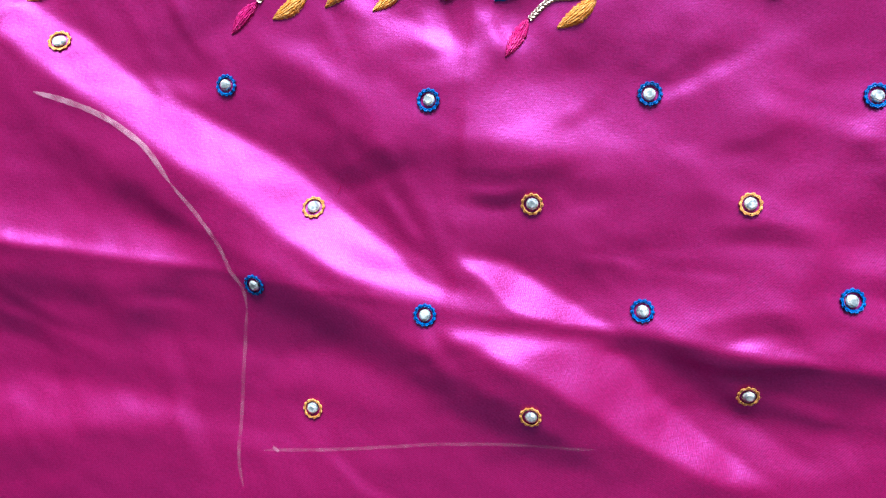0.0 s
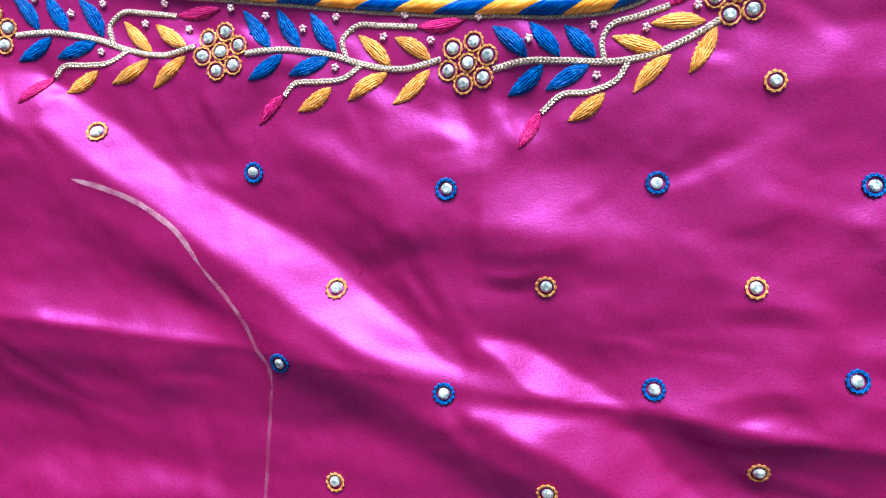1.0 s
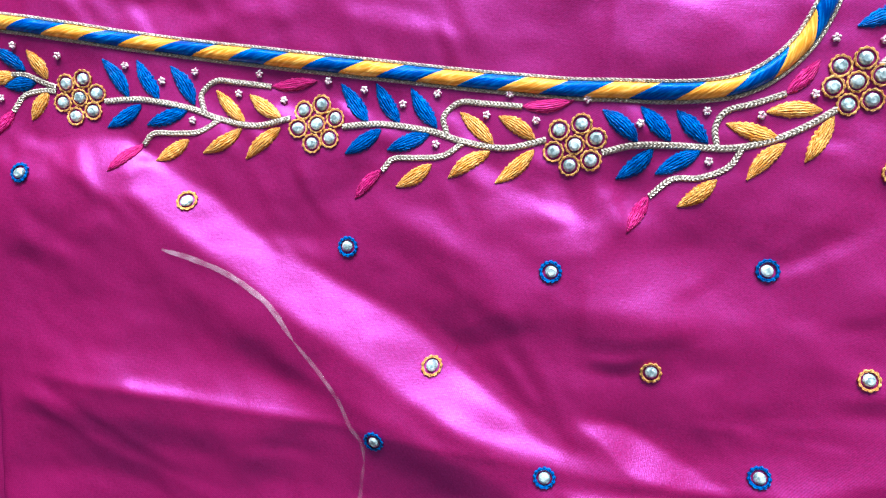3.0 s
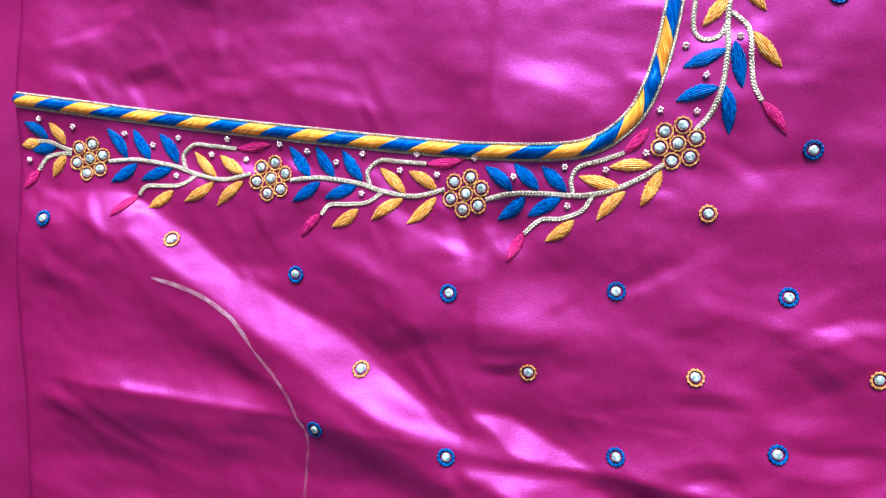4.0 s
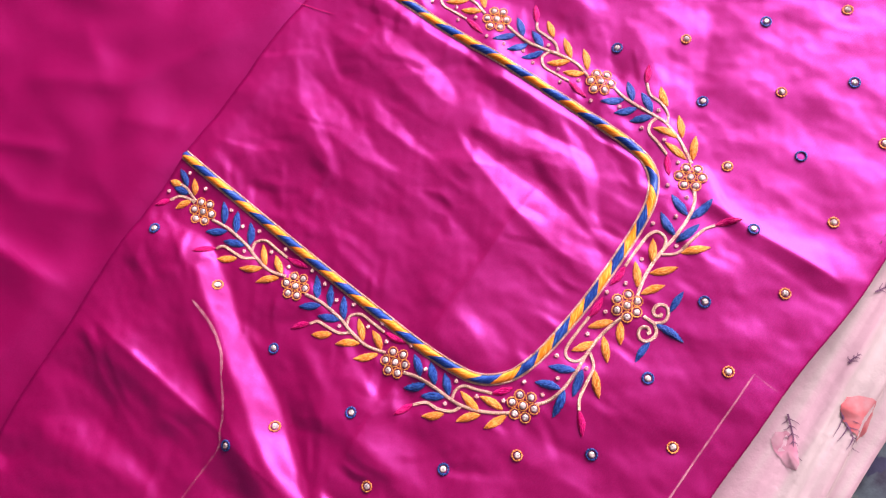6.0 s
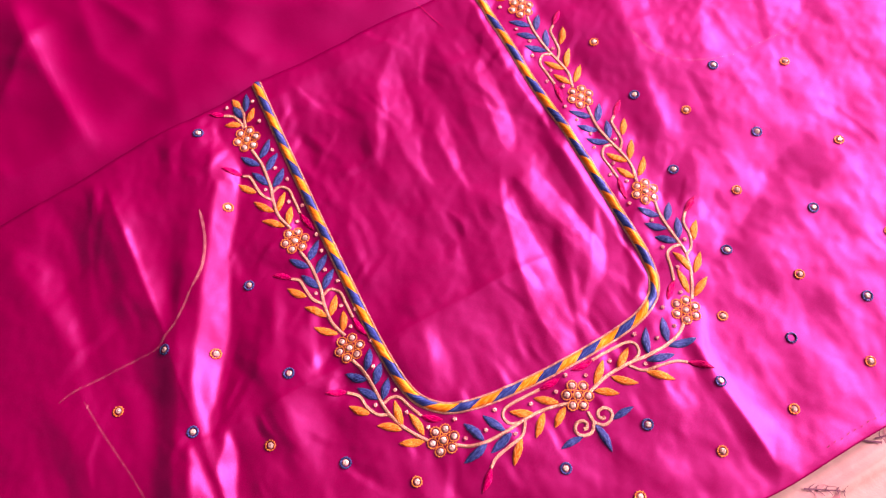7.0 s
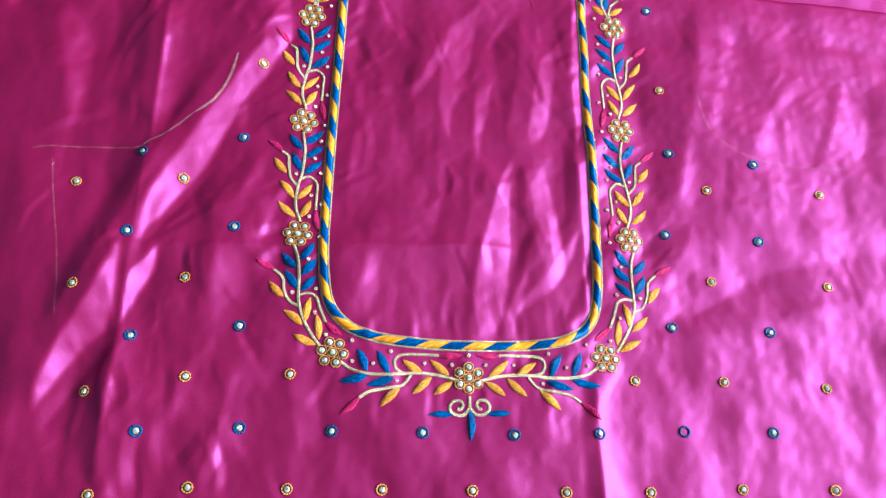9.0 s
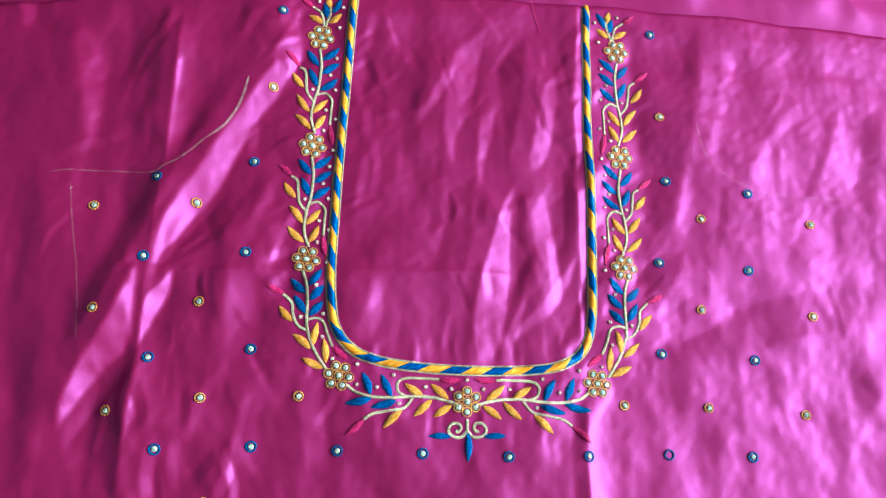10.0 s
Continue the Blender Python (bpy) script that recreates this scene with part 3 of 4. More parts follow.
# small crumples
crumple = random.Random(12)
for _ in range(170):
    x, y, a, n = crumple.uniform(-0.3, 0.3), crumple.uniform(-0.085, 0.27), crumple.gauss(1.75, 0.7), crumple.uniform(0.008, 0.022)
    c, s = math.cos(a) * n, math.sin(a) * n
    press([(x - c, y - s), (x + 0.002 * crumple.gauss(0, 1), y), (x + c, y + s)], crumple.uniform(0.0015, 0.004), crumple.uniform(-0.36, 0.42) * (0.4 if x > 0.09 else 0.8), 0.7)
for _ in range(80):
    x, y, a, n = crumple.uniform(-0.3, 0.3), crumple.uniform(-0.085, 0.27), crumple.gauss(1.85, 0.5), crumple.uniform(0.012, 0.030)
    c, s = math.cos(a) * n, math.sin(a) * n
    press([(x - c, y - s), (x + 0.003 * crumple.gauss(0, 1), y), (x + c, y + s)], crumple.uniform(0.003, 0.008), crumple.uniform(-0.27, 0.25) * (0.4 if x > 0.09 else 0.8), 0.5)
# sharper little creases beside the border, and some within the neck
for west, east, south, north, count in ((-0.215, -0.120, -0.075, 0.12, 46), (-0.065, 0.060, 0.045, 0.25, 26)):
    for _ in range(count):
        x, y, a, n = crumple.uniform(west, east), crumple.uniform(south, north), crumple.gauss(1.95, 0.6), crumple.uniform(0.006, 0.017)
        c, s = math.cos(a) * n, math.sin(a) * n
        press([(x - c, y - s), (x + 0.0025 * crumple.gauss(0, 1), y), (x + c, y + s)], crumple.uniform(0.0016, 0.0042), crumple.uniform(-0.50, 0.55), 0.45)
# puckers drawn in by the stitches, across the border
for side, base in ((-1, -0.118), (1, 0.124), (-1, -0.074), (1, 0.076)):
    for _ in range(22):
        x, y, n = base + crumple.gauss(0, 0.004), crumple.uniform(0.01, 0.26), crumple.uniform(0.004, 0.010)
        rise = crumple.gauss(0, 0.4) * n + 0.3 * n
        press([(x - n, y - rise), (x, y), (x + n, y + rise)], crumple.uniform(0.0013, 0.0028), crumple.uniform(-0.38, 0.42), 0.8)
for _ in range(110):
    side, y = crumple.choice((-1, 1)), crumple.uniform(0.02, 0.27)
    x, a, n = side * crumple.uniform(0.088, 0.118), crumple.gauss(0.2, 0.8), crumple.uniform(0.003, 0.008)
    c, s = math.cos(a) * n, math.sin(a) * n
    press([(x - c, y - s), (x + crumple.gauss(0, 0.001), y), (x + c, y + s)], crumple.uniform(0.0018, 0.0042), crumple.uniform(-0.30, 0.68), 0.8)
for _ in range(40):
    x, y, n = crumple.uniform(-0.07, 0.07), crumple.uniform(-0.010, 0.014), crumple.uniform(0.003, 0.008)
    press([(x - 0.002, y - n), (x, y), (x + crumple.gauss(0, 0.002), y + n)], crumple.uniform(0.0015, 0.0035), crumple.uniform(-0.35, 0.40), 0.8)
for _ in range(40):
    x, y, n = crumple.uniform(-0.07, 0.07), crumple.choice((0.032, -0.022, 0.028)) + crumple.gauss(0, 0.003), crumple.uniform(0.004, 0.011)
    press([(x, y - n), (x + crumple.gauss(0, 0.0015), y), (x + crumple.gauss(0, 0.002), y + n)], crumple.uniform(0.0013, 0.0026), crumple.uniform(-0.22, 0.26), 0.8)
# the slow swell of the silk over the bed, in millimetres on a coarse net
SWELL = [
    (-0.1, 0.1, 0.6, 3.1, 0.4, 0.0),
    (-2.8, -0.4, 2.2, 1.1, -1.6, 0.7),
    (-5.4, -2.0, 0.8, -4.4, -2.2, 2.6),
    (-0.9, -1.1, 0.1, -1.3, -2.8, -1.3),
    (3.2, 2.0, 0.7, -0.5, -0.4, -0.2),
    (3.3, 3.8, -1.7, -5.5, -1.9, 0.4),
    (-6.1, 1.4, -0.9, 5.2, -0.1, -0.3),
    (-7.3, -0.3, -0.1, -1.4, 2.3, -0.3),
    (-0.4, 1.5, 0.4, -6.7, -1.2, -0.0),
]
SLOW = np.zeros_like(GX)
for i, row in enumerate(SWELL):
    for j, mm in enumerate(row):
        SLOW += 0.001 * mm * np.exp(-(((GX + 0.27 - 0.0675 * i) ** 2 + (GY + 0.08 - 0.0675 * j) ** 2) / (2 * 0.042**2)))
# the folds take up what the swell leans already
gx, gy = np.gradient(SLOW, STEP)
TILT_X -= gx
TILT_Y -= gy
RELIEF = SLOW + settle(0.35)
RELIEF += 0.00060 * waves(GX, GY, 3, 11, 0.045, 0.10, 0.3, 2.6) + 0.00028 * waves(GX, GY, 5, 14, 0.018, 0.042, 0.2, 2.2) + 0.00006 * waves(GX, GY, 8, 14, 0.007, 0.014)
# ironed creases: one level across, one beside the neck
fold(RELIEF, [(-0.230, 0.076), (-0.100, 0.079), (0.000, 0.079), (0.070, 0.078)], 0.0018, 0.005, 0.034, 0.0006)
fold(RELIEF, [(-0.120, 0.255), (-0.040, 0.262), (0.060, 0.266)], 0.0012, 0.010, 0.014, 0.002)
# a crisp standing ridge beside the border
fold(RELIEF, [(-0.1860, 0.280), (-0.1882, 0.180), (-0.1890, 0.145), (-0.1905, 0.107), (-0.1907, 0.090), (-0.1934, 0.035), (-0.1955, -0.016), (-0.1985, -0.075)], 0.0016, 0.005, 0.012, 0.0004)
# puckers above the lower piping
RELIEF += 0.00010 * np.sin(GX * 2 * math.pi / 0.011 + 3 * np.sin(GX * 60)) * np.exp(-((GY - 0.030) / 0.010) ** 2) * (np.abs(GX) < 0.07)

def fold_line(x):
    """The folded upper edge of the top layer."""
    return 0.2812 - 0.20 * (x - 0.04) ** 2 + 0.0008 * np.sin(x * 70)


def hem_line(x):
    """The cut lower edge."""
    return -0.0908 - 0.0042 * np.tanh((x - 0.035) / 0.045) - 0.014 * smooth_step(-0.14, -0.26, x) + 0.0004 * np.sin(x * 71)


def height_at(x, y):
    u = np.clip((np.asarray(x, float) + 0.46) / STEP, 0, GX.shape[0] - 1.001)
    v = np.clip((np.asarray(y, float) + 0.12) / STEP, 0, GX.shape[1] - 1.001)
    i, j = u.astype(int), v.astype(int)
    a, b = u - i, v - j
    return (RELIEF[i, j] * (1 - a) * (1 - b) + RELIEF[i + 1, j] * a * (1 - b) + RELIEF[i, j + 1] * (1 - a) * b + RELIEF[i + 1, j + 1] * a * b)


# the folded edge rolls down onto the lower layer
RELIEF -= 0.0018 * smooth_step(-0.005, 0.0, GY - fold_line(GX)) ** 2
RELIEF -= 0.0018 * smooth_step(-0.005, 0.006, -(GY - hem_line(GX)))


# ---- the room ----
LOW, HIGH = -0.52, 2.45
box("floor", (-1.6, -1.8, LOW - 0.1), (1.75, 1.8, LOW), FLOOR_MAT)
tagged(bpy.data.objects["floor"], "plain grey-brown floor of a room", "floor", kind="structure")
tagged(box("ceiling", (-1.6, -1.8, HIGH), (1.75, 1.8, HIGH + 0.1), CEIL_MAT), "plain grey ceiling", "ceiling", kind="structure")
tagged(box("wall_west", (-1.6, -1.8, LOW), (-1.45, 1.8, HIGH), PLASTER), "plain grey painted wall", "wall", kind="structure")
tagged(box("wall_north", (-1.45, 1.65, LOW), (1.6, 1.8, HIGH), PLASTER), "plain grey painted wall", "wall", kind="structure")
tagged(box("wall_south", (-1.45, -1.8, LOW), (1.6, -1.65, HIGH), PLASTER), "plain grey painted wall", "wall", kind="structure")


def east_wall():
    """The wall with the window's opening, in one mesh."""
    ya, yb, za, zb = WIN_Y - WIN_W / 2, WIN_Y + WIN_W / 2, WIN_Z - WIN_H / 2, WIN_Z + WIN_H / 2
    bm = bmesh.new()
    for y0, y1, z0, z1 in ((-1.8, 1.8, LOW, za), (-1.8, 1.8, zb, HIGH), (-1.8, ya, za, zb), (yb, 1.8, za, zb)):
        made = bmesh.ops.create_cube(bm, size=1.0)["verts"]
        for v in made:
            v.co = Vector((WIN_X + (v.co.x + 0.5) * 0.15, y0 + (v.co.y + 0.5) * (y1 - y0), z0 + (v.co.z + 0.5) * (z1 - z0)))
    me = bpy.data.meshes.new("wall_east")
    bm.to_mesh(me)
    bm.free()
    me.materials.append(PLASTER)
    tagged(new("wall_east", me), "plain grey painted wall with a window opening", "wall", kind="structure")
    frame_ob = empty("window_1", (WIN_X + 0.08, WIN_Y, za), "white painted window frame in the wall", "window")
    tagged(frame_ob, kind="structure")
    for name, low, high in (("window_sill", (0, ya, za), (0.06, yb, za + 0.04)), ("window_frame", (0, ya, zb - 0.04), (0.06, yb, zb)),
                            ("window_frame", (0, ya, za + 0.04), (0.06, ya + 0.04, zb - 0.04)), ("window_frame", (0, yb - 0.04, za + 0.04), (0.06, yb, zb - 0.04))):
        o = box(name, (low[0] + WIN_X + 0.07, low[1], low[2]), (high[0] + WIN_X + 0.07, high[1], high[2]), FRAME_MAT, frame_ob, bevel=0.004)
        o.matrix_parent_inverse = Matrix.Translation(-frame_ob.location)


east_wall()

# ---- the bed and its covers ----
bed = empty("bed", (0.0, 0.15, LOW), "low wooden bed with a mattress under the covers", "bed")
for name, low, high, mat, bevel in (("bed_base", (-1.0, -0.75, LOW + 0.08), (0.92, 1.15, LOW + 0.28), WOOD, 0.01),
                                    ("mattress", (-0.98, -0.73, LOW + 0.28), (0.90, 1.13, -0.064), TICKING, 0.03)):
    o = box(name, low, high, mat, bed, bevel=bevel)
    o.matrix_parent_inverse = Matrix.Translation(-bed.location)
for x in (-0.95, 0.80):
    for y in (-0.70, 1.02):
        o = box("leg", (x, y, LOW), (x + 0.08, y + 0.08, LOW + 0.08), WOOD, bed)
        o.matrix_parent_inverse = Matrix.Translation(-bed.location)


def heightfield(name, x0, x1, y0, y1, step, fn, material, parent=None, label="", thick=0.0):
    xs, ys = np.arange(x0, x1 + step / 2, step), np.arange(y0, y1 + step / 2, step)
    x, y = np.meshgrid(xs, ys, indexing="ij")
    verts = np.stack(fn(x, y), -1).reshape(-1, 3)
    ob = mesh_object(name, verts, [f[::-1] for f in grid_faces(len(xs), len(ys))], material, parent, label)
    if thick:
        m = ob.modifiers.new("thickness", "SOLIDIFY")
        m.thickness, m.offset = thick, -1.0
    return ob


def spread_height(x, y):
    return -0.041 + 0.0055 * waves(x, y, 21, 9, 0.10, 0.22) + 0.002 * waves(x, y, 22, 10, 0.03, 0.07)


tagged(heightfield("bedspread", -1.0, 0.92, -0.74, 1.14, 0.008, lambda x, y: (x, y, spread_height(x, y)), SPREAD, thick=0.002),
       "dark teal and white batik bedspread lying in soft folds", "bedspread")


def sheet_edge(x):
    return -0.1318 + 0.030 * x + 0.0015 * np.sin(x * 31)


def sheet_height(x, y):
    d = y - sheet_edge(x)
    ripple = 0.0050 * np.exp(-((d - 0.018 - 0.002 * np.sin(x * 19)) / 0.0032) ** 2) + 0.0040 * np.exp(-((d - 0.004) / 0.004) ** 2) + 0.0022 * np.exp(-((d - 0.029) / 0.0025) ** 2)
    return -0.0125 + ripple + 0.0009 * waves(x, y, 31, 8, 0.03, 0.08) * smooth_step(0.06, 0.0, d) - 0.012 * (1 - smooth_step(-0.004, 0.004, d))


def sheet_point(x, y):
    yy = np.where(y < -0.07, sheet_edge(x) - 0.004 + (y + 0.145) / 0.075 * (-0.066 - sheet_edge(x)), y + 0.0)
    return x, yy, sheet_height(x, yy)


cotton = empty("printed_sheet", (0.0, 0.2, -0.02), "white cotton sheet with coral and plum print under the silk", "sheet")
heightfield("cotton_cloth", -0.7, 0.7, -0.145, 0.72, 0.0025, lambda x, y: (x, y + 0.0, sheet_height(x, y)), COTTON, cotton, thick=0.003).matrix_parent_inverse = Matrix.Translation(-cotton.location)

# ---- the silk blouse piece ----
blouse = empty("blouse_piece", (0.0, 0.0, 0.0), "magenta silk blouse piece with embroidered neckline, spread on the bed", "fabric")


def top_layer(x, y):
    v = (y + 0.09) / 0.37
    yy = hem_line(x) + v * (fold_line(x) - hem_line(x))
    return x, yy, height_at(x, yy)


heightfield("upper_layer", -0.455, 0.455, -0.09, 0.28, 0.0011, top_layer, MAGENTA, blouse, "creased magenta silk, folded along its upper edge", 0.0005)

BACK = 0.0022 * waves(GX, GY, 41, 10, 0.08, 0.16) + 0.0006 * waves(GX, GY, 42, 10, 0.03, 0.06)
fold(BACK, [(-0.197, 0.440), (-0.195, 0.360), (-0.186, 0.285)], 0.0060, 0.006, 0.020, 0.001)
fold(BACK, [(0.090, 0.300), (0.120, 0.380), (0.110, 0.460)], 0.0050, 0.018, 0.012)
fold(BACK, [(-0.130, 0.290), (-0.160, 0.360), (-0.150, 0.460)], 0.0050, 0.020, 0.014)
fold(BACK, [(-0.235, 0.280), (-0.260, 0.340), (-0.270, 0.420)], 0.0040, 0.014, 0.012)
fold(BACK, [(0.020, 0.300), (-0.060, 0.350), (-0.100, 0.430)], 0.0035, 0.016, 0.014)


for _ in range(26):
    x, y, a, n = crumple.uniform(-0.38, 0.30), crumple.uniform(0.29, 0.50), crumple.gauss(1.8, 0.45), crumple.uniform(0.02, 0.05)
    c, s = math.cos(a) * n, math.sin(a) * n
    fold(BACK, [(x - c, y - s), (x + crumple.gauss(0, 0.004), y), (x + c, y + s)], crumple.uniform(0.0012, 0.0036), crumple.uniform(0.005, 0.014), crumple.uniform(0.005, 0.016), 0.0015)


def back_layer(x, y):
    i = np.clip(((x + 0.46) / STEP).round().astype(int), 0, GX.shape[0] - 1)
    j = np.clip(((y + 0.12) / STEP).round().astype(int), 0, GX.shape[1] - 1)
    sink = smooth_step(0.27, 0.30, y)
    return x, y + 0.0, -0.0085 + BACK[i, j] * sink + 0.002 * sink


heightfield("lower_layer", -0.455, 0.455, 0.262, 0.68, 0.003, back_layer, MAGENTA, blouse, "plain magenta silk below the folded edge", 0.0005)


# ---- embroidery: every piece lies on the silk ----
def on_silk(verts):
    v = np.array(verts, float)
    v[:, 2] += height_at(v[:, 0], v[:, 1])
    return v


def spline(points, step):
    """A smooth line through points, in even steps."""
    p = np.array(points, float)
    q = np.vstack([2 * p[0] - p[1], p, 2 * p[-1] - p[-2]])
    out = []
    for a, b, c, d in zip(q, q[1:], q[2:], q[3:]):
        t = np.linspace(0, 1, 24, endpoint=False)[:, None]
        out.append(0.5 * (2 * b + (c - a) * t + (2 * a - 5 * b + 4 * c - d) * t**2 + (3 * b - a - 3 * c + d) * t**3))
    line = np.vstack([*out, p[-1:]])
    s = np.r_[0, np.cumsum(np.hypot(*np.diff(line, axis=0).T))]
    even = np.linspace(0, s[-1], max(3, int(s[-1] / step) + 1))
    return np.stack([np.interp(even, s, line[:, 0]), np.interp(even, s, line[:, 1])], 1), even


def normals(line):
    d = np.gradient(line, axis=0)
    d /= np.hypot(*d.T)[:, None]
    return np.stack([-d[:, 1], d[:, 0]], 1)


def cord(name, points, width, tall, parent, label="", pitch=0.0011):
    """A chain-stitched braid: two rows of slanting loops along a line."""
    line, s = spline(points, 0.00036)
    side = normals(line)
    a = np.linspace(0, math.pi, 9)
    c, h = np.cos(a), np.sin(a)
    beat = np.sin(2 * math.pi * (s[:, None] / pitch + 0.55 * np.abs(c)[None, :]))
    w = width / 2 * (1 + 0.06 * np.sin(2 * math.pi * s / pitch))[:, None] * c[None, :]
    groove = 1 - 0.30 * np.exp(-((c / 0.16) ** 2))
    z = tall * h[None, :] * groove[None, :] * (1 + 0.10 * beat) - 0.0002
    xy = line[:, None, :] + side[:, None, :] * w[..., None]
    verts = np.concatenate([xy, z[..., None]], -1).reshape(-1, 3)
    uv = np.stack(np.broadcast_arrays(s[:, None] / pitch, c[None, :]), -1).reshape(-1, 2)
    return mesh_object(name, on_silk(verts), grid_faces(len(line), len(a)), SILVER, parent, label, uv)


def leaf(name, base, tip, width, material, parent, label="", rng=random):
    """A satin-stitched leaf, domed, pointed at both ends, with uneven thread ends."""
    base, tip = np.array(base, float), np.array(tip, float)
    axis = tip - base
    length = np.hypot(*axis)
    axis /= length
    side = np.array([-axis[1], axis[0]])
    bow = (rng.random() - 0.5) * 0.10 * length
    verts, uv, rows, columns = [], [], 29, 11
    beat, start = rng.uniform(8, 10), rng.random() * 6.28
    for i in range(rows):
        u = i / (rows - 1)
        half = width / 2 * max(0.05, math.sin(math.pi * u**0.92)) ** 0.70
        left, right = [half * (1 + 0.16 * (rng.random() - 0.5) + 0.07 * math.sin(u * beat * 6.28 + start + k)) for k in (0, 2)]
        for j in range(columns):
            v = 2 * j / (columns - 1) - 1
            w = v * (left if v > 0 else right)
            p = base + axis * length * u + side * (w + bow * math.sin(math.pi * u))
            rise = 0.0012 * (1 - v * v) ** 0.6 * (0.35 + 0.65 * math.sin(math.pi * u)) * (1 + 0.10 * math.sin(v * 11 + 2.2 * math.sin(u * 9 + start)))
            verts.append((p[0], p[1], rise - (0.00025 if abs(v) > 0.99 else 0)))
            uv.append((u, v))
    return mesh_object(name, on_silk(verts), [f[::-1] for f in grid_faces(rows, columns)], material, parent, label, uv)


def loop_ring(name, centre, radius, thick, material, parent, label="", lobes=11, turn=0.0, squash=1.0):
    """A buttonhole-stitched ring with a scalloped edge."""
    n, m = 60, 8
    a = np.linspace(0, 2 * math.pi, n, endpoint=False)
    b = np.linspace(0, 2 * math.pi, m, endpoint=False)
    beat = np.abs(np.sin(lobes * a / 2 + turn))
    r = thick * (0.62 + 0.50 * beat)
    out = radius + r[:, None] * np.cos(b)[None, :] + 0.00018 * (beat[:, None] - 0.5)
    z = 0.00045 + 0.85 * r[:, None] * np.sin(b)[None, :]
    x, y = centre[0] + out * np.cos(a)[:, None], centre[1] + squash * out * np.sin(a)[:, None]
    verts = np.stack([x, y, z], -1).reshape(-1, 3)
    i, j = np.meshgrid(np.arange(n), np.arange(m), indexing="ij")
    faces = np.stack([i * m + j, (i + 1) % n * m + j, (i + 1) % n * m + (j + 1) % m, i * m + (j + 1) % m], -1).reshape(-1, 4).tolist()
    uv = np.stack(np.broadcast_arrays(a[:, None] / 6.2832, np.cos(b)[None, :]), -1).reshape(-1, 2)
    return mesh_object(name, on_silk(verts), faces, material, parent, label, uv)


def stone(centre, radius, parent, rng=random):
    """A flat-topped cut stone, a little askew."""
    rings = ((1.0, 0.0000), (1.0, 0.0006), (0.86, 0.0011), (0.55, 0.0015))
    turn, tx, ty = rng.random() * 6.28, (rng.random() - 0.5) * 0.25, (rng.random() - 0.5) * 0.25
    n, verts = 12, []
    for k, (f, z) in enumerate(rings):
        for i in range(n):
            a = turn + (i + 0.5 * (k % 2)) * 2 * math.pi / n
            dx, dy = radius * f * math.cos(a), radius * f * math.sin(a)
            verts.append((centre[0] + dx, centre[1] + dy, z + (tx * dx + ty * dy if k else 0)))
    faces = grid_faces(len(rings), n, True) + [tuple(range((len(rings) - 1) * n, len(rings) * n))]
    return mesh_object("stone", on_silk(verts), faces, STONE, parent, "silvery foiled glass stone", smooth=False)


def flower(centre, stem, rng=random):
    """Six ringed stones about a seventh; the stem comes in between two petals."""
    core = loop_ring("flower", centre, 0.0025, 0.00034, ORANGE, blouse, "seven-stone flower with orange stitched rings", turn=rng.random() * 3)
    stone(centre, 0.0018, core)
    first = math.atan2(stem[1] - centre[1], stem[0] - centre[0]) + math.pi / 6 - (0.28 if centre[0] < -0.05 else 0.0)
    for k in range(6):
        a = first + k * math.pi / 3 + (rng.random() - 0.5) * 0.10
        far = 0.0061 * (1 + 0.05 * (rng.random() - 0.5))
        p = (centre[0] + far * math.cos(a), centre[1] + far * math.sin(a))
        loop_ring("petal_ring", p, 0.00266, 0.00036, ORANGE, core, turn=rng.random() * 3)
        stone(p, 0.00178, core)


BARE = (0.1229, -0.0313)


def spot(x, y, blue):
    """A ringed stone; one ring has lost its stone."""
    ring = loop_ring("spot", (x, y), 0.0027 if blue else 0.0026, 0.00056 if blue else 0.00044, BLUE_LOOP if blue else ORANGE, blouse,
                     "blue stitched ring with a stone" if blue else "orange stitched ring with a stone", 13 if blue else 11, random.random() * 3)
    if (x, y) == BARE:
        return
    stone((x + (random.random() - 0.5) * 0.0004, y + (random.random() - 0.5) * 0.0004), 0.0017, ring)


def bead(x, y):
    """A tiny cut crystal: five or six uneven knobs about a sunken eye."""
    z, knobs, turn = float(height_at(x, y)), random.choice((5, 6)), random.random() * 6.28
    n, rings = 24, ((0.72, 0.0), (1.0, 0.00045), (0.86, 0.00095), (0.52, 0.00115), (0.20, 0.00070))
    verts = []
    for k, (f, up) in enumerate(rings):
        for i in range(n):
            a = i * 2 * math.pi / n
            lobe = abs(math.sin(knobs / 2 * a + turn))
            r = 0.00118 * f * (0.72 + 0.36 * lobe if k < 3 else 1.0) * random.uniform(0.93, 1.07)
            verts.append((x + r * math.cos(a), y + r * math.sin(a), z + up * (0.75 + 0.35 * lobe)))
    faces = grid_faces(len(rings), n, True) + [tuple(range((len(rings) - 1) * n, len(rings) * n))]
    mesh_object("bead", verts, faces, BEAD, blouse, "tiny pale pink crystal bead", smooth=False)


def lay(a, b, start, end, mirrored):
    """Drawing units (x to the right, y down) to the silk: a falls on start and b on end."""
    a, b, flip = complex(a[0], -a[1]), complex(b[0], -b[1]), -1 if mirrored else 1
    s, e = complex(flip * start[0], start[1]), complex(flip * end[0], end[1])
    k = (e - s) / (b - a)

    def put(p):
        w = s + (complex(p[0], -p[1]) - a) * k
        return (flip * w.real, w.imag)

    return put


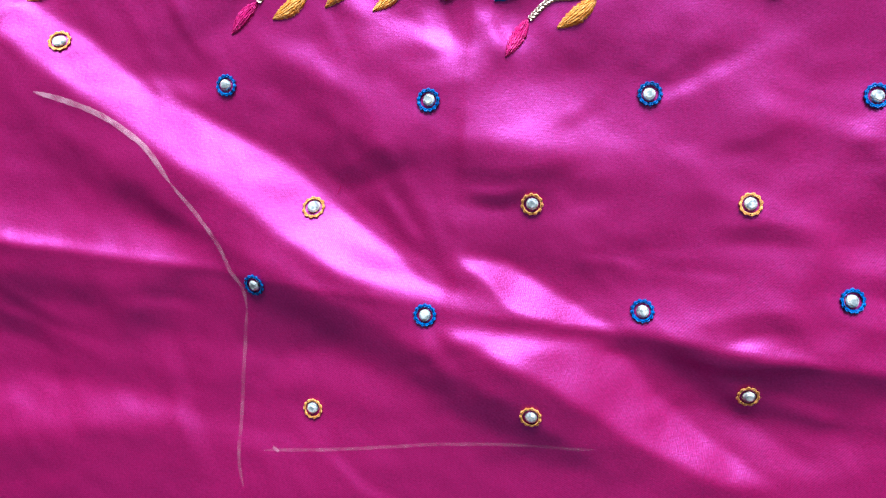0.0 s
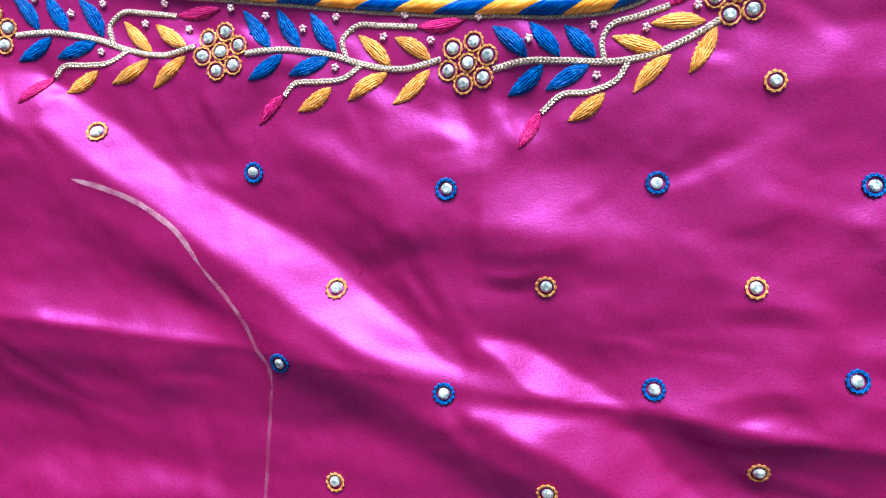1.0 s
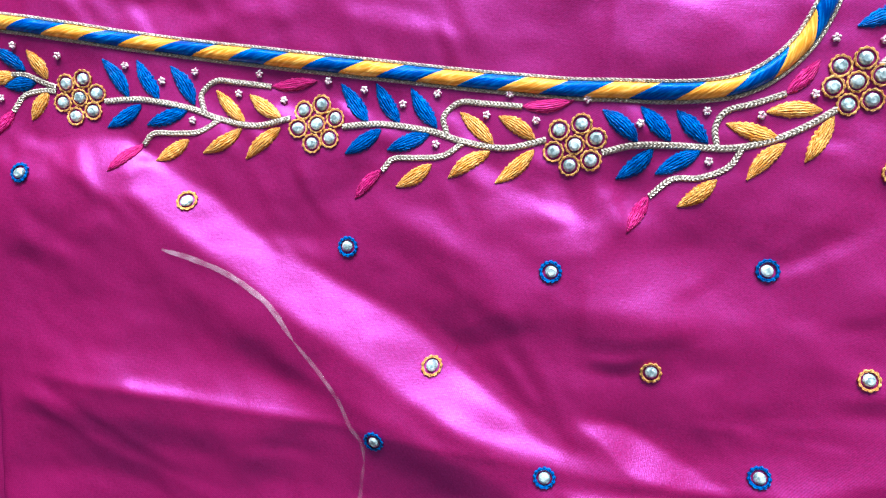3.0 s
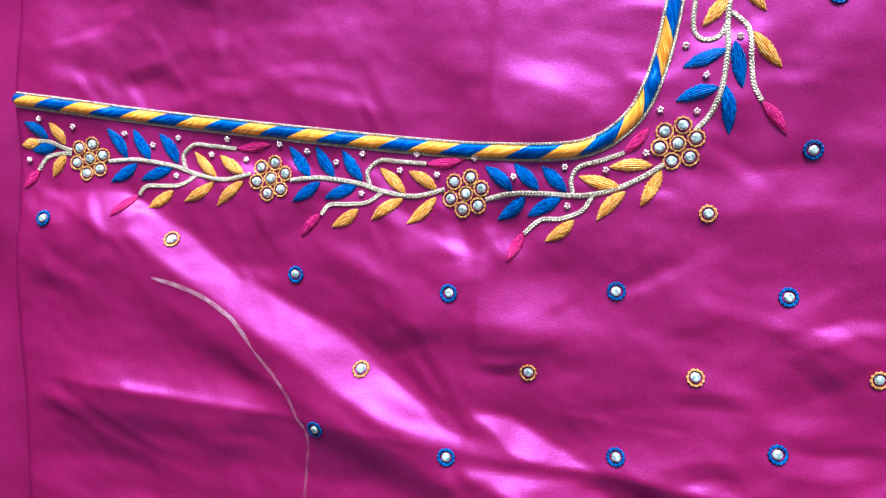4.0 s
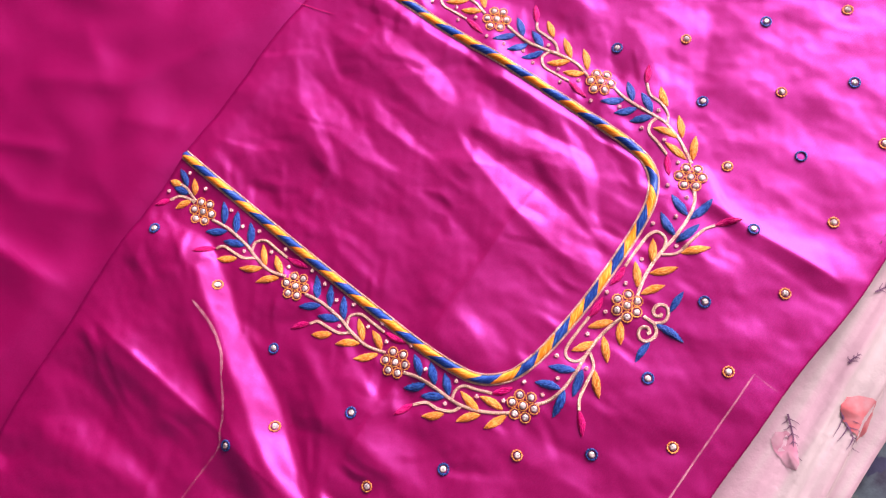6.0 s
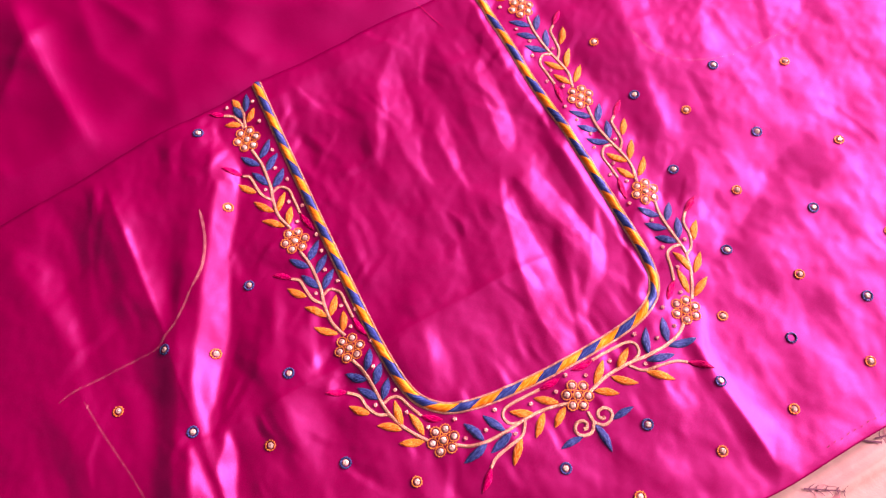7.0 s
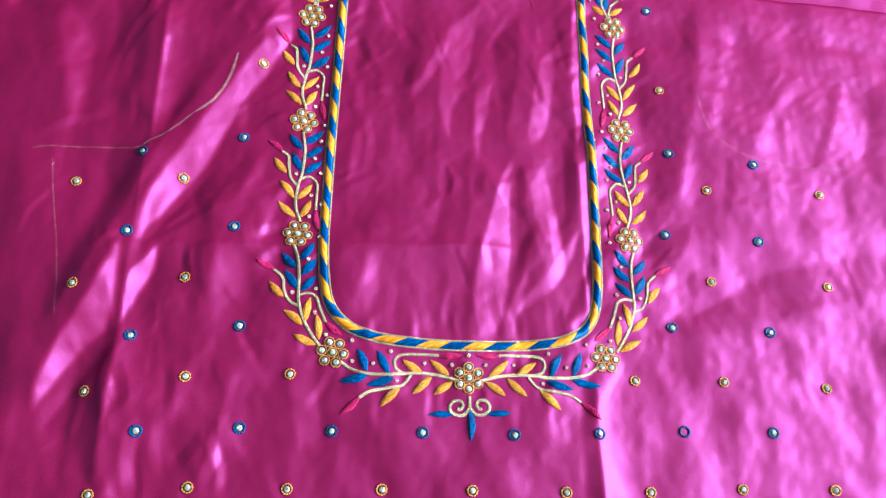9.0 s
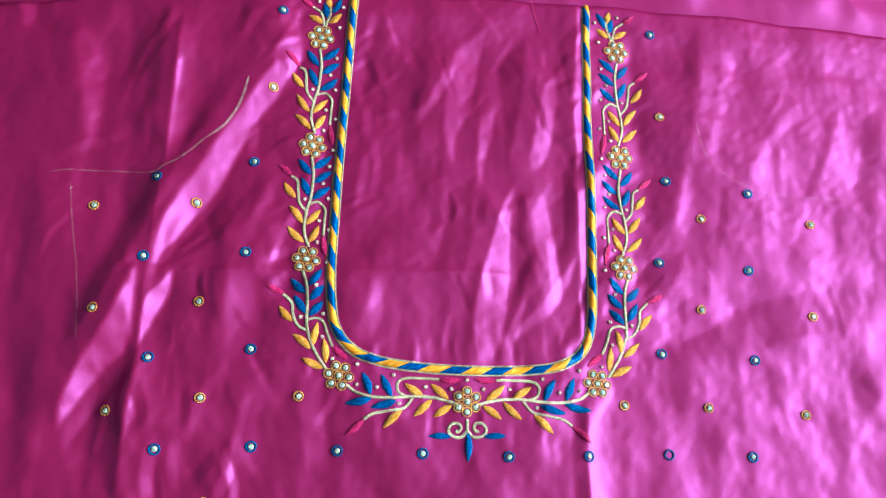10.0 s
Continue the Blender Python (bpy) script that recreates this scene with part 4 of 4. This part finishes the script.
def spray(put, stem, blues, yellows, pinks, branches, beads):
    """One stretch of the border: stem, side sprays, leaves and beads."""
    if stem:
        cord("stem", [put(p) for p in stem], 0.0020, 0.0010, blouse, "silver-gold zari stem")
    for line in branches:
        cord("branch", [put(p) for p in line], 0.0018, 0.0010, blouse, "silver-gold zari side stem")
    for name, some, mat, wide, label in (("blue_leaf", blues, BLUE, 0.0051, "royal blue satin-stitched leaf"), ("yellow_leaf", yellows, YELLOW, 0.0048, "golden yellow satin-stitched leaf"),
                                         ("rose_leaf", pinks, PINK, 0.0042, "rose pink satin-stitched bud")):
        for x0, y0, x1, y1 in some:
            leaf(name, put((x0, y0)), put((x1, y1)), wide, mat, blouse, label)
    for p in beads:
        bead(*put(p))


def straight_spray(put):
    spray(put, [(272, 240), (350, 234), (420, 235), (560, 258), (660, 290), (790, 312), (915, 288)],
          [(355, 225, 268, 105), (458, 230, 385, 108), (578, 248, 497, 125), (400, 250, 280, 325), (555, 266, 418, 315)],
          [(755, 300, 650, 200), (882, 287, 770, 215), (745, 322, 615, 402), (880, 318, 762, 418), (562, 360, 448, 430)],
          [(398, 378, 308, 468), (843, 188, 1000, 172)],
          [[(665, 292), (600, 333), (520, 340), (440, 342), (402, 378)], [(610, 268), (600, 212), (650, 170), (725, 175), (843, 188)]],
          [(345, 125), (470, 172), (580, 142), (575, 297), (733, 210), (805, 150), (885, 230), (1037, 172)])


def corner_spray(put):
    spray(put, [(108, 382), (200, 362), (320, 362), (480, 372), (600, 350), (700, 308), (785, 258)],
          [(213, 350, 108, 252), (312, 348, 222, 243), (420, 356, 328, 256), (262, 372, 153, 463), (402, 378, 270, 448)],
          [(625, 345, 470, 298), (742, 262, 583, 265), (642, 358, 535, 467), (775, 280, 698, 415), (450, 466, 338, 548)],
          [(252, 515, 188, 628), (638, 212, 730, 115)],
          [[(518, 376), (480, 430), (400, 460), (320, 465), (256, 517)], [(446, 366), (440, 310), (470, 262), (550, 240), (638, 212)]],
          [(220, 295), (415, 260), (425, 410), (570, 275), (718, 215)])


def lower_spray(put):
    spray(put, [(105, 146), (160, 185), (240, 208), (350, 212), (460, 205), (560, 210), (640, 228), (692, 246)],
          [(235, 198, 190, 82), (347, 208, 290, 92), (242, 216, 103, 242), (370, 230, 238, 264)],
          [(512, 203, 415, 138), (647, 218, 552, 138), (560, 222, 463, 307), (664, 248, 568, 310), (400, 278, 303, 367)],
          [(202, 323, 110, 402), (598, 115, 715, 115)],
          [[(457, 215), (410, 265), (330, 280), (250, 295), (202, 323)], [(432, 208), (385, 185), (375, 140), (410, 112), (500, 110), (598, 115)]],
          [(163, 145), (162, 40), (268, 160), (355, 95), (525, 155), (663, 165), (385, 243)])


def top_spray(put):
    spray(put, [], [(488, 105, 443, 20), (512, 130, 528, 48)],
          [(503, 158, 441, 112), (532, 158, 602, 120), (500, 75, 515, 10)], [(583, 72, 645, 30)],
          [[(520, 180), (512, 150), (498, 108), (498, 68)], [(530, 180), (530, 150), (545, 100), (584, 71)]],
          [(556, 40), (448, 188), (432, 78)])


# flower centres, from the lowest one up each arm
LEFT = [(-0.0765, 0.0152), (-0.0986, 0.0863), (-0.0982, 0.1639), (-0.0958, 0.2433)]
RIGHT = [(0.0813, 0.0111), (0.1048, 0.0853), (0.1082, 0.1633), (0.1112, 0.2439)]
MIDDLE = (0.0001, 0.0000)
random.seed(4)
for arm, mirrored in ((LEFT, False), (RIGHT, True)):
    for upper, lower in ((3, 2), (2, 1)):
        straight_spray(lay((185, 230), (1000, 305), arm[upper], arm[lower], mirrored))
    corner_spray(lay((25, 357), (832, 182), arm[1], arm[0], mirrored))
    lower_spray(lay((65, 100), (745, 232), arm[0], MIDDLE, mirrored))
    up = (arm[3][0], arm[3][1] - 0.0395)
    top_spray(lay((540, 240), (540, 240 + 292), arm[3], up, not mirrored))
    for k in range(4):
        flower(arm[k], (arm[k][0] * 1.02, arm[k][1] + 0.02))
flower(MIDDLE, (-0.02, 0.0))
bead(0.0003, 0.0128)

# the pendant below the middle flower
hang = lay((65, 100), (745, 232), LEFT[0], MIDDLE, False)
cord("pendant_stem", [hang(p) for p in ((746, 322), (745, 350), (745, 392))], 0.0020, 0.0010, blouse, "silver-gold zari stem")
for m in (1, -1):
    curl = [(745 + m * dx, y) for dx, y in ((-4, 385), (-30, 412), (-62, 414), (-92, 396), (-98, 368), (-78, 345), (-48, 345), (-34, 366), (-46, 386), (-60, 382))]
    cord("scroll", [hang(p) for p in curl], 0.0019, 0.0009, blouse, "silver-gold zari scroll")
    leaf("blue_leaf", hang((745 - m * 84, 411)), hang((745 - m * 203, 409)), 0.0040, BLUE, blouse, "royal blue satin-stitched leaf")
leaf("blue_leaf", hang((745, 388)), hang((745, 537)), 0.0046, BLUE, blouse, "royal blue satin-stitched leaf")

# scattered spots: blue and orange rows in turn
BLUE_LEFT = [(-0.1212, 0.2599), (-0.1345, 0.1513), (-0.1347, 0.0893), (-0.1285, 0.0307), (-0.1914, 0.1364), (-0.1938, 0.0850), (-0.1869, 0.0257)]
BLUE_RIGHT = [(0.1368, 0.2583), (0.1385, 0.1466), (0.1286, 0.0894), (0.1249, 0.0299), (0.1936, 0.1380), (0.1879, 0.0844), (0.1840, 0.0257)]
BLUE_ROW = [(-0.1775, -0.0264), (-0.1249, -0.0251), (-0.0759, -0.0277), (-0.0263, -0.0296), (0.0241, -0.0317), (0.0724, -0.0319), (0.1229, -0.0313), (0.1752, -0.0330)]
ORANGE_LEFT = [(-0.1251, 0.2041), (-0.1675, 0.1217), (-0.1604, 0.0586), (-0.1550, 0.0021), (-0.0993, 0.0032), (-0.2282, 0.1179), (-0.2182, 0.0529), (-0.2073, -0.0049)]
ORANGE_RIGHT = [(0.1382, 0.1940), (0.1598, 0.1200), (0.1538, 0.0585), (0.1504, -0.0036), (0.0978, -0.0020), (0.2354, 0.1172), (0.2262, 0.0539), (0.2128, -0.0081)]
ORANGE_ROW = [(-0.1979, -0.0578), (-0.1493, -0.0552), (-0.0984, -0.0571), (-0.0487, -0.0586), (-0.0005, -0.0604), (0.0506, -0.0625), (0.0986, -0.0635), (0.1518, -0.0632), (0.2056, -0.0650)]
for row, is_blue in ((BLUE_LEFT, True), (BLUE_RIGHT, True), (BLUE_ROW, True), (ORANGE_LEFT, False), (ORANGE_RIGHT, False), (ORANGE_ROW, False)):
    for x, y in row:
        spot(x, y, is_blue)

# ---- the striped piping round the neck ----
NECK = [(-0.0737, 0.2775), (-0.0771, 0.2233), (-0.0793, 0.1824), (-0.0811, 0.1439), (-0.0825, 0.1077), (-0.0831, 0.0820), (-0.0820, 0.0575), (-0.0784, 0.0421), (-0.0689, 0.0309),
        (-0.0561, 0.0250), (-0.0360, 0.0212), (0.0000, 0.0185), (0.0430, 0.0193), (0.0620, 0.0232), (0.0745, 0.0325), (0.0805, 0.0510), (0.0832, 0.0820), (0.0855, 0.1400), (0.0872, 0.2020), (0.0905, 0.2790)]


def piping():
    line, s = spline(NECK, 0.0006)
    side = normals(line)
    # the neck runs down the left arm and up the right: its left side is the inner one
    edge = cord("piping", line[::6] + side[::6] * 0.0027, 0.0012, 0.0010, blouse, "neck piping edged with silver braid", 0.0012)
    cord("braid_edge", line[::6] - side[::6] * 0.0027, 0.0012, 0.0010, edge, "thin silver braid", 0.0012)
    slant, k = 0.0082, 0
    # arc lengths at which blue stripes are centred, three or so apart: the stripes widen towards the second arm
    blue_s = np.interp(np.arange(-1, 26), [-1, 1, 4, 7, 10, 13, 16, 19, 22, 24, 25], [-0.0038, 0.0447, 0.1177, 0.1901, 0.2640, 0.3414, 0.4175, 0.4975, 0.5800, 0.6360, 0.6650])
    starts = np.sort(np.r_[blue_s, (blue_s[1:] + blue_s[:-1]) / 2])
    starts = starts - 0.25 * np.gradient(starts) * 2
    a = np.linspace(0, math.pi, 11)
    for start, pitch in zip(starts[:-1], np.diff(starts)):
        rows = 15
        u = start + np.linspace(0, pitch, rows)
        at = u[:, None] + slant / 2 * np.cos(a)[None, :]
        at = np.clip(at, 0, s[-1])
        if at.max() - at.min() < 0.0015:
            k += 1
            continue
        x, y = np.interp(at, s, line[:, 0]), np.interp(at, s, line[:, 1])
        nx, ny = np.interp(at, s, side[:, 0]), np.interp(at, s, side[:, 1])
        w = 0.0022 * np.cos(a)[None, :]
        puff = 0.90 + 0.10 * np.sin(np.linspace(0, math.pi, rows))[:, None] ** 0.5
        z = 0.0025 * np.sin(a)[None, :] ** 0.8 * puff
        verts = np.stack([x + nx * w, y + ny * w, np.broadcast_to(z, x.shape)], -1).reshape(-1, 3)
        uv = np.stack(np.broadcast_arrays(np.linspace(0, 1, rows)[:, None], 0.5 * np.cos(a)[None, :]), -1).reshape(-1, 2)
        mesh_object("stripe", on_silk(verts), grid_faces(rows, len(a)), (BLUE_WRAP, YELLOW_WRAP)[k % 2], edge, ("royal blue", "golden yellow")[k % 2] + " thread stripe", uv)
        k += 1


piping()


# ---- chalk marks, stray threads ----
def ribbon(name, points, width, material, label, lift=0.0006):
    line, s = spline(points, 0.0015)
    side = normals(line)
    jitter = 1 + 0.14 * np.sin(s * 900) * np.sin(s * 313)
    half = (width / 2 * jitter)[:, None] * np.minimum(1, 0.25 + np.minimum(s, s[-1] - s) / 0.006)[:, None]
    verts = np.concatenate([np.stack([line + side * half * f for f in (1, 0, -1)], 1), np.full((len(line), 3, 1), lift)], -1).reshape(-1, 3)
    return mesh_object(name, on_silk(verts), grid_faces(len(line), 3), material, blouse, label)


ribbon("chalk_mark", [(-0.1409, 0.2094), (-0.1429, 0.1985), (-0.1462, 0.1875), (-0.1510, 0.1781), (-0.1554, 0.1719), (-0.1642, 0.1642)], 0.0017, CHALK, "curved white tailor's chalk line")
ribbon("chalk_mark", [(-0.1642, 0.1642), (-0.1725, 0.1558), (-0.1801, 0.1488), (-0.1878, 0.1445), (-0.1929, 0.1404), (-0.1992, 0.1394)], 0.0013, SOFT_CHALK, "curved rubbed chalk line")
ribbon("chalk_mark", [(-0.1992, 0.1394), (-0.2094, 0.1403), (-0.2238, 0.1405), (-0.2384, 0.1406), (-0.2489, 0.1400), (-0.2559, 0.1382)], 0.0011, FAINT, "faint white tailor's chalk line")
ribbon("chalk_mark", [(-0.2431, 0.1319), (-0.2388, 0.1085), (-0.2335, 0.0845), (-0.2287, 0.0583), (-0.2255, 0.0349)], 0.0010, FAINT, "faint white tailor's chalk line")
ribbon("chalk_mark", [(0.1624, 0.1905), (0.1664, 0.1681), (0.1798, 0.1514), (0.1999, 0.1410), (0.2252, 0.1375), (0.2628, 0.1355)], 0.0011, FAINT, "curved white tailor's chalk line")
ribbon("chalk_mark", [(0.0060, -0.0712), (-0.0500, -0.0706), (-0.1010, -0.0700), (-0.1656, -0.0680), (-0.2400, -0.0650)], 0.0009, CHALK, "straight white chalk line along the hem")
ribbon("chalk_mark", [(0.0060, -0.0712), (0.0050, -0.0780), (0.0045, -0.0850)], 0.0007, SOFT_CHALK, "short white chalk line at the hem")
ribbon("chalk_mark", [(-0.2428, 0.1275), (-0.2422, 0.1284), (-0.2418, 0.1295)], 0.0026, CHALK, "white chalk dot")


def fleck(points, width, material, label):
    """A short loose end of thread."""
    return ribbon("thread_end", points, width, material, label, 0.0005)


fleck([(-0.1402, 0.1170), (-0.1408, 0.1166), (-0.1415, 0.1168)], 0.0005, PINK, "stray pink thread end")
fleck([(-0.1606, 0.1148), (-0.1617, 0.1150), (-0.1632, 0.1157)], 0.0005, PINK, "stray pink thread end")
fleck([(0.0499, 0.2874), (0.0527, 0.2705), (0.0567, 0.2561)], 0.0005, PINK, "dark loose thread on the silk")
STITCH = plain("dark_stitch", rgb(0.10, 0.002, 0.035), 0.8, 300, 0.0003)
for i in range(3):
    for j in range(6):
        x, y = -0.0985 + j * 0.0022, -0.0835 - i * 0.0022 + 0.0008 * (j % 2)
        ribbon("stitch", [(x, y), (x + 0.0005, y - 0.0003), (x + 0.0011, y - 0.0008)], 0.0006, STITCH, "small dark stitch", 0.0005)


for i in range(22):
    x = 0.100 + i * 0.0046
    y = hem_line(x) + 0.0062 + 0.0003 * math.sin(i * 2.3)
    ribbon("stitch", [(x, y), (x + 0.0010, y + 0.0003), (x + 0.0021, y + 0.0005)], 0.0008 + 0.0004 * (i % 3 == 0), STITCH, "small dark hem stitch", 0.0005)


# ---- the print on the cotton sheet ----
def on_sheet(verts):
    v = np.array(verts, float)
    v[:, 2] += sheet_height(v[:, 0], v[:, 1])
    return v


def join_sheet(ob):
    ob.matrix_parent_inverse = Matrix.Translation(-cotton.location)
    return ob


def twig(start, end, needles, reach, rng):
    """A printed twig: a tapering stalk with needles on both sides."""
    a, b = np.array(start, float), np.array(end, float)
    axis = (b - a) / np.hypot(*(b - a))
    side = np.array([-axis[1], axis[0]])
    verts, faces = [], []

    def stroke(p, q, w):
        d = (q - p) / np.hypot(*(q - p))
        n = np.array([-d[1], d[0]])
        k = len(verts)
        for f in np.linspace(0, 1, 5):
            m = p + (q - p) * f + n * 0.0006 * math.sin(f * 3.1) * rng.uniform(0.4, 1)
            half = w * (1 - 0.7 * f)
            verts.extend([(*(m + n * half), 0.0007), (*(m - n * half), 0.0007)])
        faces.extend([(k + 2 * i, k + 2 * i + 1, k + 2 * i + 3, k + 2 * i + 2) for i in range(4)])

    stroke(a, b, 0.00048)
    for i in range(needles):
        p = a + (b - a) * ((i + 0.6) / needles)
        for m in (1, -1):
            way = axis * rng.uniform(0.5, 0.9) + side * m * rng.uniform(0.7, 1.0)
            stroke(p, p + way * reach * rng.uniform(0.6, 1.1) * (1 - 0.4 * i / needles), 0.00032)
    return join_sheet(mesh_object("printed_twig", on_sheet(verts), faces, TWIG_INK, cotton, "plum printed twig"))


def petal(centre, angle, long, wide, rng, ink_material):
    """A printed petal: a rounded fan with an uneven edge."""
    verts, faces, n = [(centre[0], centre[1], 0.0005)], [], 26
    wob = [rng.uniform(0.93, 1.07) for _ in range(n)]
    for i in range(n):
        a = 2 * math.pi * i / n
        u, v = long / 2 * math.cos(a) * wob[i], wide / 2 * math.sin(a) * (1 + 0.35 * math.cos(a)) * wob[i]
        verts.append((centre[0] + u * math.cos(angle) - v * math.sin(angle), centre[1] + u * math.sin(angle) + v * math.cos(angle), 0.0005))
        faces.append((0, 1 + i, 1 + (i + 1) % n))
    return join_sheet(mesh_object("printed_petal", on_sheet(verts), faces, ink_material, cotton, "coral red printed petal" if ink_material is CORAL_INK else "faded lilac-pink printed petal"))


ink = random.Random(7)
for c, a, n, w in (((0.019, -0.1260), 0.6, 0.023, 0.018), ((-0.016, -0.1055), 0.9, 0.020, 0.011), ((-0.0956, -0.0925), 0.2, 0.018, 0.010), ((-0.122, -0.0985), 0.4, 0.020, 0.012),
                   ((-0.0927, -0.1255), 1.1, 0.018, 0.010), ((-0.1305, -0.1280), 0.7, 0.018, 0.010), ((0.085, -0.1120), 0.5, 0.022, 0.013), ((0.140, -0.1050), 1.2, 0.020, 0.011), ((-0.175, -0.115), 0.3, 0.022, 0.012)):
    petal(c, a, n, w, ink, CORAL_INK if c in ((0.019, -0.1260), (-0.0956, -0.0925)) else LILAC_INK)
for a, b, k, n in (((0.0166, -0.1169), (0.0030, -0.1320), 4, 0.009), ((0.0004, -0.0968), (-0.0176, -0.1109), 6, 0.005), ((-0.0659, -0.0951), (-0.0511, -0.1130), 6, 0.0045), ((-0.1349, -0.0920), (-0.1352, -0.1091), 3, 0.006),
                   ((-0.0885, -0.1190), (-0.0760, -0.1290), 5, 0.005), ((-0.1105, -0.1139), (-0.1165, -0.1310), 5, 0.005), ((-0.1432, -0.1240), (-0.1500, -0.1180), 3, 0.004), ((-0.1596, -0.1178), (-0.1524, -0.1244), 3, 0.004),
                   ((-0.0713, -0.1060), (-0.0708, -0.1120), 2, 0.002), ((0.0394, -0.1072), (0.0460, -0.1090), 3, 0.003), ((0.080, -0.1000), (0.098, -0.1120), 5, 0.005), ((0.130, -0.0980), (0.150, -0.1050), 5, 0.005), ((-0.185, -0.100), (-0.170, -0.116), 5, 0.005)):
    twig(a, b, k, n, ink)


def outline(points):
    """A printed line of a leaf's outline."""
    line, _ = spline(points, 0.001)
    half = normals(line) * 0.00055
    verts = np.concatenate([np.stack([line + half, line - half], 1), np.full((len(line), 2, 1), 0.0007)], -1).reshape(-1, 3)
    return join_sheet(mesh_object("printed_outline", on_sheet(verts), grid_faces(len(line), 2), TWIG_INK, cotton, "dark printed outline of a leaf"))


for points in ([(0.1227, -0.0942), (0.1263, -0.0976), (0.1313, -0.1013)],
               [(0.1440, -0.1056), (0.1506, -0.1004), (0.1564, -0.0962)],
               [(0.1445, -0.1043), (0.1504, -0.1010), (0.1560, -0.1007), (0.1612, -0.1038), (0.1700, -0.1041), (0.1772, -0.1064), (0.1862, -0.1025), (0.1909, -0.1003)],
               [(0.1606, -0.1037), (0.1596, -0.1081)],
               [(0.1772, -0.1064), (0.1776, -0.1110)]):
    outline(points)
